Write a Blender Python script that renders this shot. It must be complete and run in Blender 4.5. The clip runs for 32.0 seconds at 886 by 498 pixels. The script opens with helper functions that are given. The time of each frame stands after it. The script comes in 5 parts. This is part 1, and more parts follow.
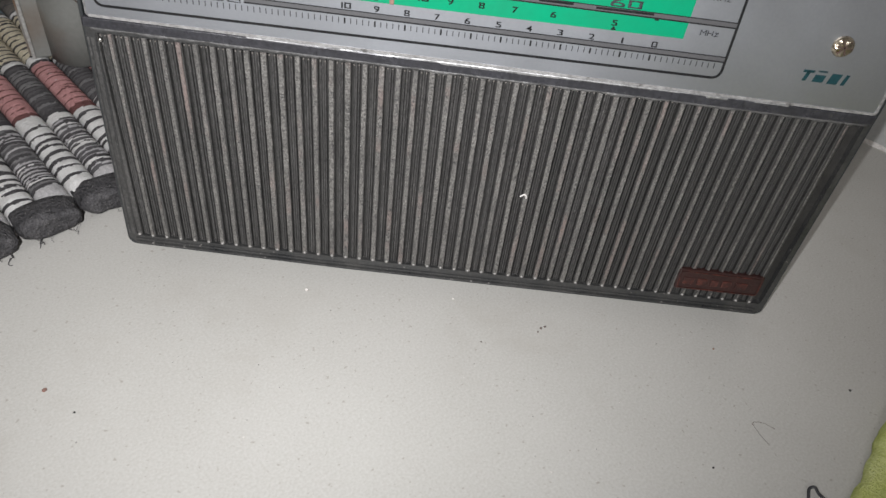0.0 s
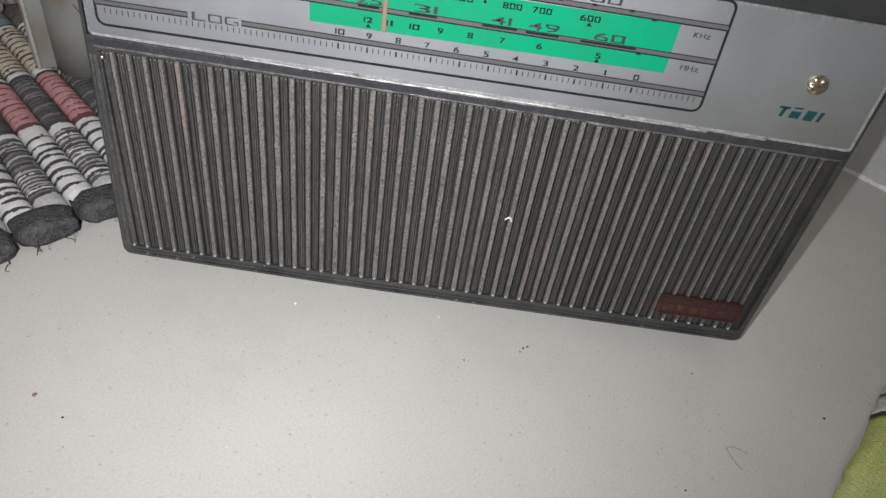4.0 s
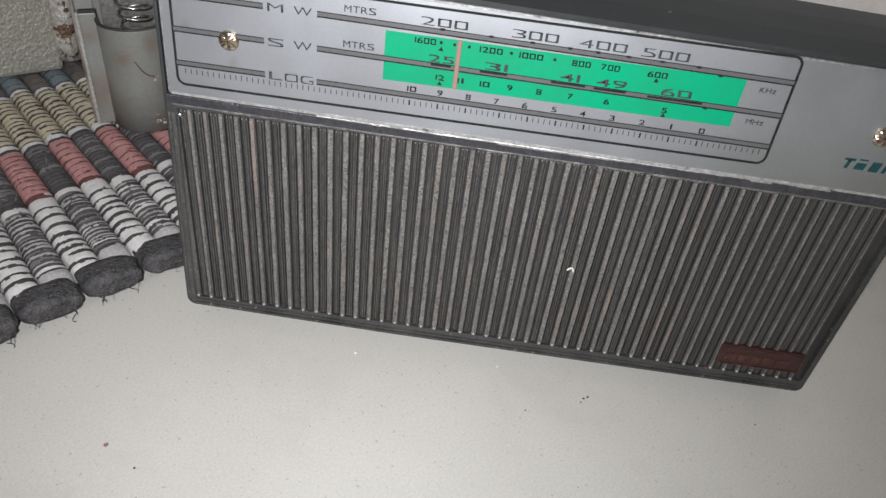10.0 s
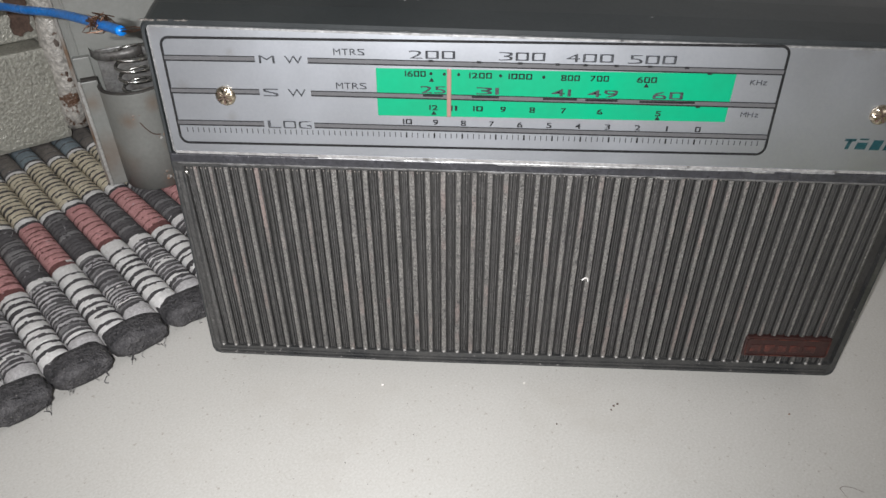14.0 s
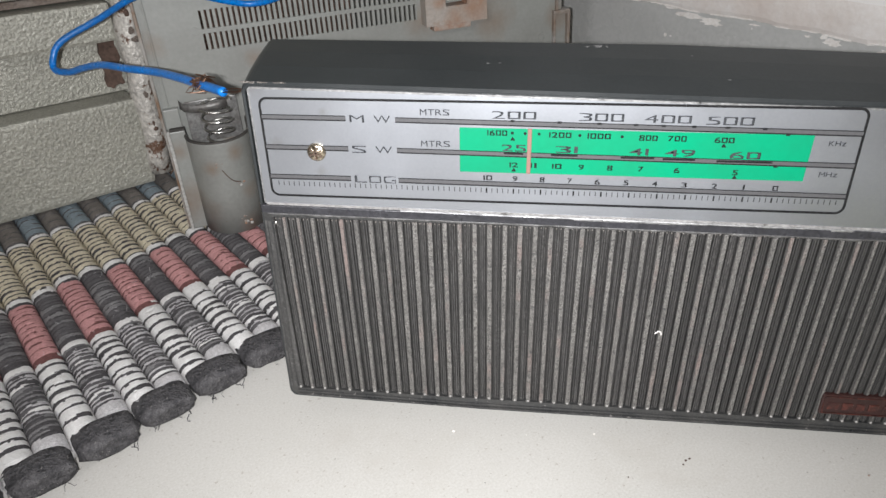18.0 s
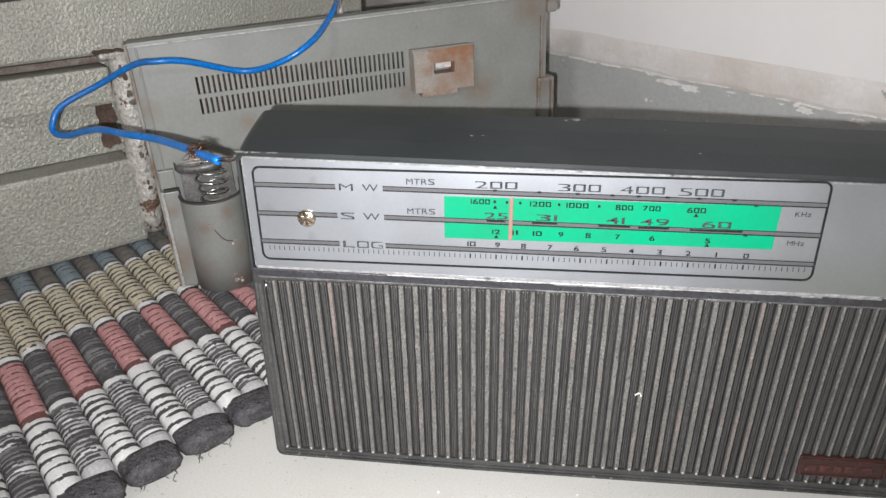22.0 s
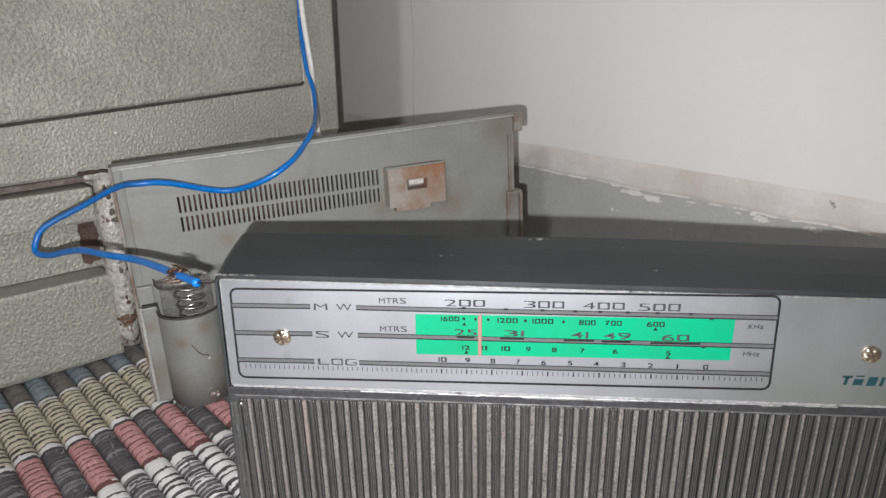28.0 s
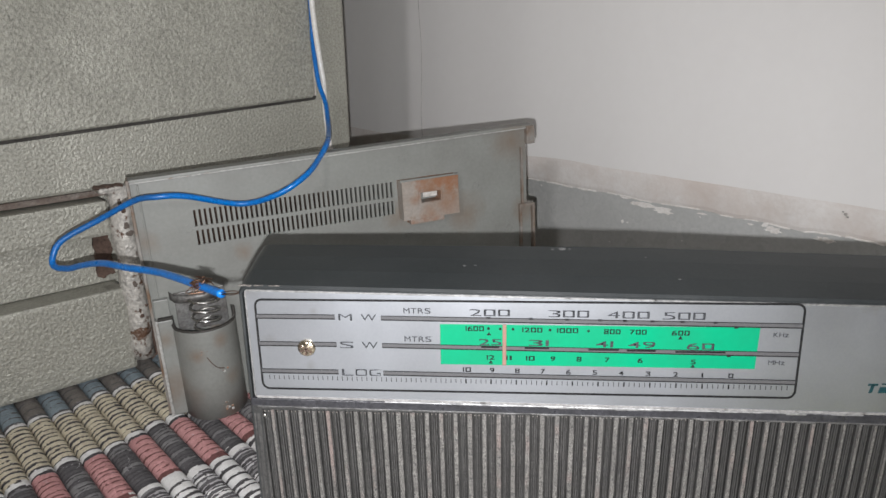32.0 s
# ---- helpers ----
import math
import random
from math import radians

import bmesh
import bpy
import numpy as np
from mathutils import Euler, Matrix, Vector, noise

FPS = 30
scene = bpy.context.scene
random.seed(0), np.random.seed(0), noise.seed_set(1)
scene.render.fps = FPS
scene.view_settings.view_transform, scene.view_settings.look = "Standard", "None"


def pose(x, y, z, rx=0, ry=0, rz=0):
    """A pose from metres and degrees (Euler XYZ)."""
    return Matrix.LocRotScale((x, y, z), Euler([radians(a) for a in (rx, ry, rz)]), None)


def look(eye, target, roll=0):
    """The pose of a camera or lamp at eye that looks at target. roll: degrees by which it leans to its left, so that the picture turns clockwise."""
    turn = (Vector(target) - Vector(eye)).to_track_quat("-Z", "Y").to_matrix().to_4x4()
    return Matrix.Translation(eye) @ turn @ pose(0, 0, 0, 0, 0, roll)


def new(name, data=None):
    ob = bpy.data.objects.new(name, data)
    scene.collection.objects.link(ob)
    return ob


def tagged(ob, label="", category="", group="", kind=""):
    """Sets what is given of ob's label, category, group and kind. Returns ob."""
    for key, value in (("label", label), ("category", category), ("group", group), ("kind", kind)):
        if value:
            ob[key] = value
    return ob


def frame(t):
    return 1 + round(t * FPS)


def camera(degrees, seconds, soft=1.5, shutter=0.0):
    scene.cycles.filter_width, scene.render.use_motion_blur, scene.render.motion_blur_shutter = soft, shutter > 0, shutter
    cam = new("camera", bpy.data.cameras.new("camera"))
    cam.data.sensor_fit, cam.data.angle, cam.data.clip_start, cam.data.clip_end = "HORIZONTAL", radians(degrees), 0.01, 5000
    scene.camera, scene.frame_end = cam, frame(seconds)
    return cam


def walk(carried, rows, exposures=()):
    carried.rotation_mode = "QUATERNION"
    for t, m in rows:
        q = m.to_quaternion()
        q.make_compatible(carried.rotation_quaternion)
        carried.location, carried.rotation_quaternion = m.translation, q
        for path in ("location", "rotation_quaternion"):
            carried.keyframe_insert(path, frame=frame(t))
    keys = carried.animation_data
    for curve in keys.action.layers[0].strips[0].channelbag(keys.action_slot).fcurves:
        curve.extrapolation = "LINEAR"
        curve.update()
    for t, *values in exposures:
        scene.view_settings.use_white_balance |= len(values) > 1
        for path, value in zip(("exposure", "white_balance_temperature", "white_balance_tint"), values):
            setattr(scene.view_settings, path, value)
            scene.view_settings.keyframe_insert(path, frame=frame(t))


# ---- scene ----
cam = camera(62.6, 32.0)
PATH = [
    (0, (-0.01125, -0.26110, 0.23922), (0.01071, 0.51674, -0.38886), 7.403),
    (0.5, (-0.00586, -0.26126, 0.24204), (0.02477, 0.51274, -0.39039), 7.313),
    (1, (-0.00194, -0.26269, 0.24397), (0.03492, 0.51610, -0.38223), 7.624),
    (1.5, (-0.00044, -0.26385, 0.24692), (0.03353, 0.52172, -0.37092), 7.263),
    (2, (0.00060, -0.26452, 0.24784), (0.03530, 0.52278, -0.36775), 7.740),
    (2.5, (0.00061, -0.26470, 0.24749), (0.03532, 0.52182, -0.36910), 8.000),
    (4.5, (-0.00780, -0.26705, 0.24663), (0.00498, 0.52840, -0.35925), 8.967),
    (5, (-0.01019, -0.26827, 0.24700), (-0.00307, 0.53305, -0.35120), 8.748),
    (5.5, (-0.01333, -0.26857, 0.24762), (-0.01191, 0.53314, -0.35009), 9.120),
    (6, (-0.01512, -0.26985, 0.24650), (-0.01555, 0.54144, -0.33814), 9.163),
    (6.5, (-0.01570, -0.26972, 0.24704), (-0.01283, 0.53862, -0.34166), 9.443),
    (7, (-0.01804, -0.26996, 0.24578), (-0.01829, 0.53860, -0.34263), 9.882),
    (7.5, (-0.02116, -0.26950, 0.24560), (-0.02524, 0.54052, -0.34078), 9.824),
    (8, (-0.02310, -0.26998, 0.24586), (-0.03046, 0.54599, -0.33218), 9.534),
    (8.5, (-0.02486, -0.26954, 0.24679), (-0.03110, 0.55031, -0.32575), 9.365),
    (9, (-0.02554, -0.26971, 0.24661), (-0.03295, 0.55180, -0.32354), 8.989),
    (9.5, (-0.02562, -0.26909, 0.24818), (-0.03643, 0.55345, -0.32042), 8.067),
    (10, (-0.02581, -0.26908, 0.24858), (-0.03903, 0.55538, -0.31717), 7.472),
    (10.5, (-0.02485, -0.26853, 0.24918), (-0.03870, 0.55276, -0.32117), 6.159),
    (11, (-0.02543, -0.26877, 0.25048), (-0.04100, 0.55678, -0.31364), 4.896),
    (11.5, (-0.02510, -0.26862, 0.25097), (-0.04366, 0.55872, -0.31042), 3.913),
    (12, (-0.02395, -0.26783, 0.25030), (-0.04341, 0.56329, -0.30545), 2.339),
    (12.5, (-0.02121, -0.26784, 0.25151), (-0.04988, 0.55963, -0.30926), 0.446),
    (13, (-0.02089, -0.26771, 0.25175), (-0.05461, 0.55721, -0.31250), 0.040),
    (13.5, (-0.02170, -0.26849, 0.25253), (-0.06123, 0.55823, -0.30869), -0.014),
    (14, (-0.02210, -0.26994, 0.25378), (-0.06611, 0.56551, -0.29402), -0.083),
    (14.5, (-0.02277, -0.27014, 0.25432), (-0.07103, 0.56742, -0.28989), -0.282),
    (16.5, (-0.02291, -0.27318, 0.25990), (-0.08160, 0.58329, -0.25297), -0.834),
    (17, (-0.02336, -0.27351, 0.26140), (-0.08708, 0.58773, -0.24279), -1.250),
    (17.5, (-0.02915, -0.27428, 0.26222), (-0.11797, 0.58567, -0.24038), -1.528),
    (18, (-0.03374, -0.27642, 0.26342), (-0.14603, 0.58161, -0.23775), -1.408),
    (18.5, (-0.03585, -0.27778, 0.26393), (-0.17155, 0.57630, -0.23820), -1.769),
    (19, (-0.03595, -0.27862, 0.26517), (-0.17128, 0.57997, -0.22930), -1.589),
    (19.5, (-0.03591, -0.28003, 0.26682), (-0.17742, 0.58389, -0.21653), -1.743),
    (20, (-0.03563, -0.28144, 0.26893), (-0.17306, 0.59103, -0.20001), -1.675),
    (20.5, (-0.03490, -0.28169, 0.27000), (-0.16912, 0.59467, -0.19258), -1.557),
    (21, (-0.03427, -0.28253, 0.27131), (-0.16491, 0.60048, -0.17950), -1.397),
    (21.5, (-0.03277, -0.28253, 0.27238), (-0.15331, 0.60571, -0.17090), -1.091),
    (22, (-0.03035, -0.28279, 0.27309), (-0.13282, 0.60990, -0.16578), -0.701),
    (22.5, (-0.02821, -0.28319, 0.27457), (-0.11947, 0.61725, -0.15074), -0.741),
    (23, (-0.02733, -0.28442, 0.27623), (-0.11359, 0.62224, -0.13673), -0.618),
    (23.5, (-0.02703, -0.28490, 0.27662), (-0.11090, 0.62487, -0.12993), -0.483),
    (24, (-0.02694, -0.28475, 0.27800), (-0.10824, 0.63055, -0.11648), -0.479),
    (24.5, (-0.02633, -0.28582, 0.27941), (-0.11041, 0.63377, -0.10436), -0.786),
    (26.5, (-0.02603, -0.29040, 0.28340), (-0.10722, 0.64284, -0.06656), -0.961),
    (27, (-0.02584, -0.28967, 0.28383), (-0.10542, 0.64843, -0.05328), -0.977),
    (27.5, (-0.02570, -0.29152, 0.28462), (-0.10436, 0.65290, -0.03457), -0.954),
    (28, (-0.02549, -0.29184, 0.28498), (-0.10323, 0.65510, -0.02687), -0.921),
    (28.5, (-0.02590, -0.29228, 0.28508), (-0.10214, 0.65993, -0.01070), -0.810),
    (29, (-0.02568, -0.29756, 0.28639), (-0.09980, 0.65990, 0.00752), -0.741),
    (29.5, (-0.02548, -0.29846, 0.28727), (-0.10009, 0.66346, 0.02434), -0.780),
    (30, (-0.02534, -0.29932, 0.28723), (-0.09929, 0.66541, 0.03459), -0.707),
    (30.5, (-0.02524, -0.29908, 0.28688), (-0.09981, 0.66561, 0.03429), -0.735),
    (31, (-0.02662, -0.29806, 0.28486), (-0.10077, 0.66492, 0.02570), -0.670),
    (31.5, (-0.02860, -0.29678, 0.28370), (-0.10410, 0.66183, 0.00918), -0.552),
    (32, (-0.03582, -0.29438, 0.28340), (-0.11415, 0.65877, -0.00877), -1.179),
]
walk(cam, [(t, look(eye, target, roll)) for t, eye, target, roll in PATH],
     [(0.0, -0.80, 6500, 10), (8.0, -0.74, 6500, 10), (13.0, -0.68, 6500, 10), (17.0, -0.42, 6500, 10), (24.0, -0.20, 6500, 10), (28.0, -0.30, 6500, 10), (32.0, -0.42, 6500, 10)])

# ---- world and lights ----
world = bpy.data.worlds.new("room_air")
scene.world = world
world.use_nodes = True
world.node_tree.nodes["Background"].inputs[0].default_value = (0.9, 0.93, 1.0, 1)
world.node_tree.nodes["Background"].inputs[1].default_value = 0.05
scene.view_settings.exposure = 0.0


def lamp(name, kind, energy, colour, m, size):
    data = bpy.data.lights.new(name, kind)
    data.energy, data.color = energy, colour
    if kind == "AREA":
        data.size = size
    else:
        data.shadow_soft_size = size
    ob = new(name, data)
    ob.matrix_world = m
    return ob


# the torch that is carried beside the lens, and the bulb of the room
torch = lamp("torch", "SPOT", 13.5, (1.0, 1.0, 1.02), look((-0.042, -0.292, 0.267), (-0.10, 0.22, 0.085)), 0.002)
torch.data.spot_size, torch.data.spot_blend = radians(118), 1.0
lamp("room_bulb", "AREA", 14.0, (1.0, 0.975, 0.98), look((-0.53, -2.25, 1.15), (0, 0.3, 0.1)), 0.14)


# ---- materials ----
def nodes_of(name):
    m = bpy.data.materials.new(name)
    m.use_nodes = True
    nt = m.node_tree
    return m, nt, nt.nodes["Principled BSDF"]


def noise_tex(nt, co, scale, detail=3.0, rough=0.55, kind="noise"):
    if kind == "noise":
        n = nt.nodes.new("ShaderNodeTexNoise")
        n.inputs["Detail"].default_value, n.inputs["Roughness"].default_value = detail, rough
    else:
        n = nt.nodes.new("ShaderNodeTexVoronoi")
    n.inputs["Scale"].default_value = scale
    nt.links.new(co, n.inputs["Vector"])
    return n.outputs[0]


def ramp(nt, value, lo, hi):
    n = nt.nodes.new("ShaderNodeMapRange")
    n.inputs["From Min"].default_value, n.inputs["From Max"].default_value = lo, hi
    nt.links.new(value, n.inputs["Value"])
    return n.outputs[0]


def mix(nt, fac, a, b):
    n = nt.nodes.new("ShaderNodeMix")
    n.data_type = "RGBA"
    nt.links.new(fac, n.inputs[0]) if not isinstance(fac, float) else None
    if isinstance(fac, float):
        n.inputs[0].default_value = fac
    for v, i in ((a, 6), (b, 7)):
        if isinstance(v, tuple):
            n.inputs[i].default_value = (*v, 1)
        else:
            nt.links.new(v, n.inputs[i])
    return n.outputs[2]


def surf(name, base, dark, rough=0.5, metal=0.0, coarse=30.0, fine=600.0, bump=0.1, bump_scale=900.0, depth=0.0006,
         stain=None, stain_scale=40.0, stain_at=(0.6, 0.7), fleck=None, fleck_scale=300.0, fleck_at=(0.68, 0.72), stretch=None, vary=0.0, rough_var=0.12, spec=0.5, grain=0.3):
    """A surface with colour at two scales, optional stains and flecks, fine relief and uneven gloss."""
    m, nt, p = nodes_of(name)
    tc = nt.nodes.new("ShaderNodeTexCoord")
    co = tc.outputs["Object"]
    if vary:
        info = nt.nodes.new("ShaderNodeObjectInfo")
        sh = nt.nodes.new("ShaderNodeVectorMath")
        sh.operation = "SCALE"
        cmb = nt.nodes.new("ShaderNodeCombineXYZ")
        for i in range(3):
            nt.links.new(info.outputs["Random"], cmb.inputs[i])
        nt.links.new(cmb.outputs[0], sh.inputs[0])
        sh.inputs["Scale"].default_value = 7.0
        ad = nt.nodes.new("ShaderNodeVectorMath")
        nt.links.new(co, ad.inputs[0])
        nt.links.new(sh.outputs[0], ad.inputs[1])
        co = ad.outputs[0]
    if stretch:
        mp = nt.nodes.new("ShaderNodeMapping")
        mp.inputs["Scale"].default_value = stretch
        nt.links.new(co, mp.inputs["Vector"])
        cs = mp.outputs[0]
    else:
        cs = co
    big = ramp(nt, noise_tex(nt, co, coarse, 4), 0.32, 0.68)
    small = ramp(nt, noise_tex(nt, cs, fine, 3), 0.3, 0.7)
    col = mix(nt, big, base, dark)
    n2 = nt.nodes.new("ShaderNodeMix")
    n2.data_type, n2.blend_type = "RGBA", "OVERLAY"
    n2.inputs[0].default_value = grain
    nt.links.new(col, n2.inputs[6])
    nt.links.new(small, n2.inputs[7])
    col = n2.outputs[2]
    if stain:
        f = ramp(nt, noise_tex(nt, co, stain_scale, 6, 0.65), *stain_at)
        col = mix(nt, f, col, stain)
    if fleck:
        f = ramp(nt, noise_tex(nt, co, fleck_scale, 2, 0.5), *fleck_at)
        col = mix(nt, f, col, fleck)
    nt.links.new(col, p.inputs["Base Color"])
    r = nt.nodes.new("ShaderNodeMapRange")
    r.inputs["To Min"].default_value, r.inputs["To Max"].default_value = max(0.03, rough - rough_var), min(1, rough + rough_var)
    nt.links.new(big, r.inputs["Value"])
    nt.links.new(r.outputs[0], p.inputs["Roughness"])
    p.inputs["Metallic"].default_value = metal
    p.inputs["Specular IOR Level"].default_value = spec
    if bump:
        b = nt.nodes.new("ShaderNodeBump")
        b.inputs["Strength"].default_value, b.inputs["Distance"].default_value = bump, depth
        nt.links.new(noise_tex(nt, cs, bump_scale, 3), b.inputs["Height"])
        nt.links.new(b.outputs[0], p.inputs["Normal"])
    return m


FLOOR = surf("floor_tile", (0.60, 0.586, 0.55), (0.55, 0.536, 0.50), 0.40, 0, 9, 900, 0.03, 420, 0.0003, grain=0.10, fleck=(0.43, 0.40, 0.36), fleck_scale=420, fleck_at=(0.665, 0.74), stain=(0.48, 0.455, 0.41), stain_scale=11, stain_at=(0.56, 0.85))
WALL = surf("wall_paint", (0.86, 0.845, 0.83), (0.835, 0.815, 0.80), 0.7, 0, 4, 120, 0.12, 45, 0.0012, grain=0.04)
# Brown blotches: stains, plus the underside's shading put into the colour.
LIP = surf("rough_plaster", (0.84, 0.81, 0.785), (0.76, 0.725, 0.695), 0.85, 0, 25, 300, 0.35, 150, 0.0015, stain=(0.66, 0.575, 0.52), stain_scale=16, stain_at=(0.40, 0.80), grain=0.15)
SKIRT = surf("skirting_paint", (0.47, 0.475, 0.465), (0.42, 0.425, 0.415), 0.24, 0, 14, 300, 0.12, 80, 0.001, fleck=(0.74, 0.72, 0.70), fleck_scale=110, fleck_at=(0.745, 0.755), grain=0.06)
GREYPLASTER = surf("grey_plaster", (0.42, 0.40, 0.38), (0.34, 0.32, 0.30), 0.8, 0, 60, 400, 0.3, 300)
PEEL = surf("peeled_paint", (0.78, 0.76, 0.73), (0.66, 0.63, 0.6), 0.8, 0, 60, 400, 0.3, 300)
STEEL = surf("hammered_paint", (0.375, 0.370, 0.322), (0.30, 0.296, 0.255), 0.42, 0.22, 14, 480, 0.8, 430, 0.0016, stain=(0.16, 0.10, 0.07), stain_scale=26, stain_at=(0.72, 0.76), grain=0.25)
SEAM = surf("door_gap", (0.05, 0.045, 0.04), (0.03, 0.028, 0.025), 0.8)
RUSTED = surf("rusted_channel", (0.52, 0.50, 0.46), (0.42, 0.40, 0.37), 0.5, 0.2, 40, 330, 0.9, 300, 0.002, stain=(0.12, 0.065, 0.04), stain_scale=70, stain_at=(0.57, 0.61))
RUSTCAP = surf("rusty_ledge", (0.25, 0.225, 0.20), (0.15, 0.115, 0.095), 0.7, 0.1, 45, 500, 0.7, 400, 0.0012, stain=(0.10, 0.06, 0.04), stain_scale=55, stain_at=(0.52, 0.62))
BROWN = surf("bare_rust", (0.125, 0.08, 0.06), (0.07, 0.045, 0.035), 0.85, 0, 60, 500, 0.6, 500)
CASE = surf("black_case", (0.021, 0.024, 0.025), (0.027, 0.030, 0.031), 0.36, 0, 30, 700, 0.05, 900, 0.0003, fleck=(0.20, 0.19, 0.18), fleck_scale=420, fleck_at=(0.80, 0.84), rough_var=0.06, grain=0.12)
PANEL = surf("silver_panel", (0.51, 0.532, 0.57), (0.48, 0.502, 0.54), 0.42, 0.92, 18, 900, 0.02, 1200, 0.0001, stain=(0.44, 0.42, 0.40), stain_scale=75, stain_at=(0.74, 0.86), rough_var=0.05, grain=0.03)
EDGE = surf("worn_bright_edge", (0.52, 0.52, 0.52), (0.26, 0.26, 0.26), 0.46, 0.8, 120, 700, 0.3, 700, stain=(0.10, 0.10, 0.10), stain_scale=150, stain_at=(0.60, 0.68))
TRIM = surf("worn_trim", (0.055, 0.055, 0.062), (0.032, 0.032, 0.036), 0.3, 0.2, 60, 700, 0.3, 600, stain=(0.3, 0.29, 0.28), stain_scale=90, stain_at=(0.64, 0.72))
LEDGE = surf("worn_ledge", (0.13, 0.128, 0.125), (0.055, 0.055, 0.055), 0.5, 0.1, 140, 900, 0.6, 700, stain=(0.22, 0.215, 0.205), stain_scale=160, stain_at=(0.6, 0.75))
RIMWEAR = surf("worn_panel_rim", (0.36, 0.355, 0.35), (0.24, 0.235, 0.23), 0.5, 0.3, 110, 800, 0.4, 700, stain=(0.10, 0.095, 0.09), stain_scale=170, stain_at=(0.58, 0.68))
EDGEGLINT = surf("worn_edge_glint", (0.52, 0.48, 0.44), (0.62, 0.58, 0.54), 0.5, 0.2, 90, 800, 0.4, 700, stain=(0.14, 0.13, 0.12), stain_scale=170, stain_at=(0.62, 0.70))
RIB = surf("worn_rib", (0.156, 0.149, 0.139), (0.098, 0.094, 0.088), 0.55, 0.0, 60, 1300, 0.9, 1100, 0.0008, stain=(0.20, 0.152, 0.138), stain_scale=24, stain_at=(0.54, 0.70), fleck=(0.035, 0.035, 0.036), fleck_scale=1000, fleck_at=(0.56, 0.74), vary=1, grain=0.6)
FIN = surf("dusty_fin", (0.071, 0.069, 0.067), (0.041, 0.040, 0.039), 0.42, 0, 45, 900, 0.3, 1000, vary=1, fleck=(0.16, 0.155, 0.15), fleck_scale=900, fleck_at=(0.70, 0.78), grain=0.5)
# Darker fin copy; puts the dimmer right end's shade into its colour.
DARKRIB = surf("dark_rib", (0.052, 0.051, 0.049), (0.035, 0.035, 0.034), 0.40, 0, 45, 900, 0.3, 1000, vary=1)
RECESS = surf("grille_recess", (0.020, 0.019, 0.018), (0.032, 0.031, 0.029), 0.6, 0, 60, 900, 0.3)
FRAME = surf("grille_frame", (0.026, 0.027, 0.028), (0.050, 0.049, 0.047), 0.38, 0, 60, 800, 0.4, 700, fleck=(0.2, 0.19, 0.18), fleck_scale=500, fleck_at=(0.68, 0.74))
GREEN = surf("green_dial", (0.0, 0.272, 0.133), (0.0, 0.225, 0.108), 0.5, 0, 30, 400, 0.02, grain=0.03, spec=0.25)
INK = surf("black_ink", (0.010, 0.010, 0.011), (0.016, 0.016, 0.016), 0.65, 0, 60, 600, 0, spec=0.15)
GREYINK = surf("grey_ink", (0.030, 0.032, 0.036), (0.055, 0.058, 0.062), 0.6, 0, 120, 900, 0, spec=0.15)
BAR = surf("grey_bar", (0.145, 0.145, 0.15), (0.11, 0.11, 0.115), 0.4, 0.4, 25, 700, 0, grain=0.06)
SCUFF = surf("scuffed_plastic", (0.10, 0.10, 0.10), (0.15, 0.15, 0.15), 0.5, 0, 90, 900, 0.3)
TEAL = surf("teal_ink", (0.014, 0.050, 0.056), (0.010, 0.040, 0.046), 0.6, 0, 60, 600, 0, spec=0.15)
NEEDLE = surf("red_needle", (0.26, 0.15, 0.12), (0.22, 0.125, 0.10), 0.5, grain=0.05)
BADGE = surf("red_badge", (0.040, 0.013, 0.011), (0.022, 0.010, 0.009), 0.4, 0, 90, 800, 0.4, 600)
BADGEMARK = surf("badge_mark", (0.13, 0.036, 0.026), (0.035, 0.014, 0.012), 0.4, 0.1, 260, 900, 0.3, stain=(0.03, 0.012, 0.011), stain_scale=220, stain_at=(0.45, 0.6))
BRASS = surf("brass", (0.60, 0.53, 0.42), (0.42, 0.35, 0.26), 0.28, 1.0, 300, 900, 0.2)
SPRING = surf("spring_wire", (0.55, 0.55, 0.53), (0.35, 0.34, 0.32), 0.3, 1.0, 200, 900, 0.1)
TIN = surf("tarnished_tin", (0.20, 0.20, 0.195), (0.10, 0.092, 0.085), 0.5, 0.55, 90, 600, 0.3)
COVER = surf("grey_cover", (0.232, 0.240, 0.224), (0.188, 0.190, 0.176), 0.45, 0, 22, 400, 0.05, 300, 0.0004, stain=(0.20, 0.145, 0.10), stain_scale=20, stain_at=(0.66, 0.92), fleck=(0.2, 0.17, 0.14), fleck_scale=260, fleck_at=(0.765, 0.785), grain=0.06)
COVERDIRTY = surf("stained_cover", (0.26, 0.25, 0.235), (0.20, 0.185, 0.165), 0.5, 0, 30, 400, 0.1, 300, 0.0005, stain=(0.14, 0.085, 0.05), stain_scale=45, stain_at=(0.42, 0.66), grain=0.1)
COVERPALE = surf("pale_cover_plastic", (0.40, 0.40, 0.38), (0.30, 0.295, 0.28), 0.45, 0, 60, 500, 0.1, 300, stain=(0.2, 0.14, 0.09), stain_scale=60, stain_at=(0.62, 0.72))
RUSTBOX = surf("rusty_latch", (0.30, 0.27, 0.24), (0.25, 0.205, 0.165), 0.6, 0, 45, 500, 0.2, 400, stain=(0.24, 0.11, 0.055), stain_scale=42, stain_at=(0.44, 0.60), grain=0.1)
WHITEBIT = surf("pale_plastic", (0.6, 0.58, 0.55), (0.5, 0.48, 0.45), 0.5)
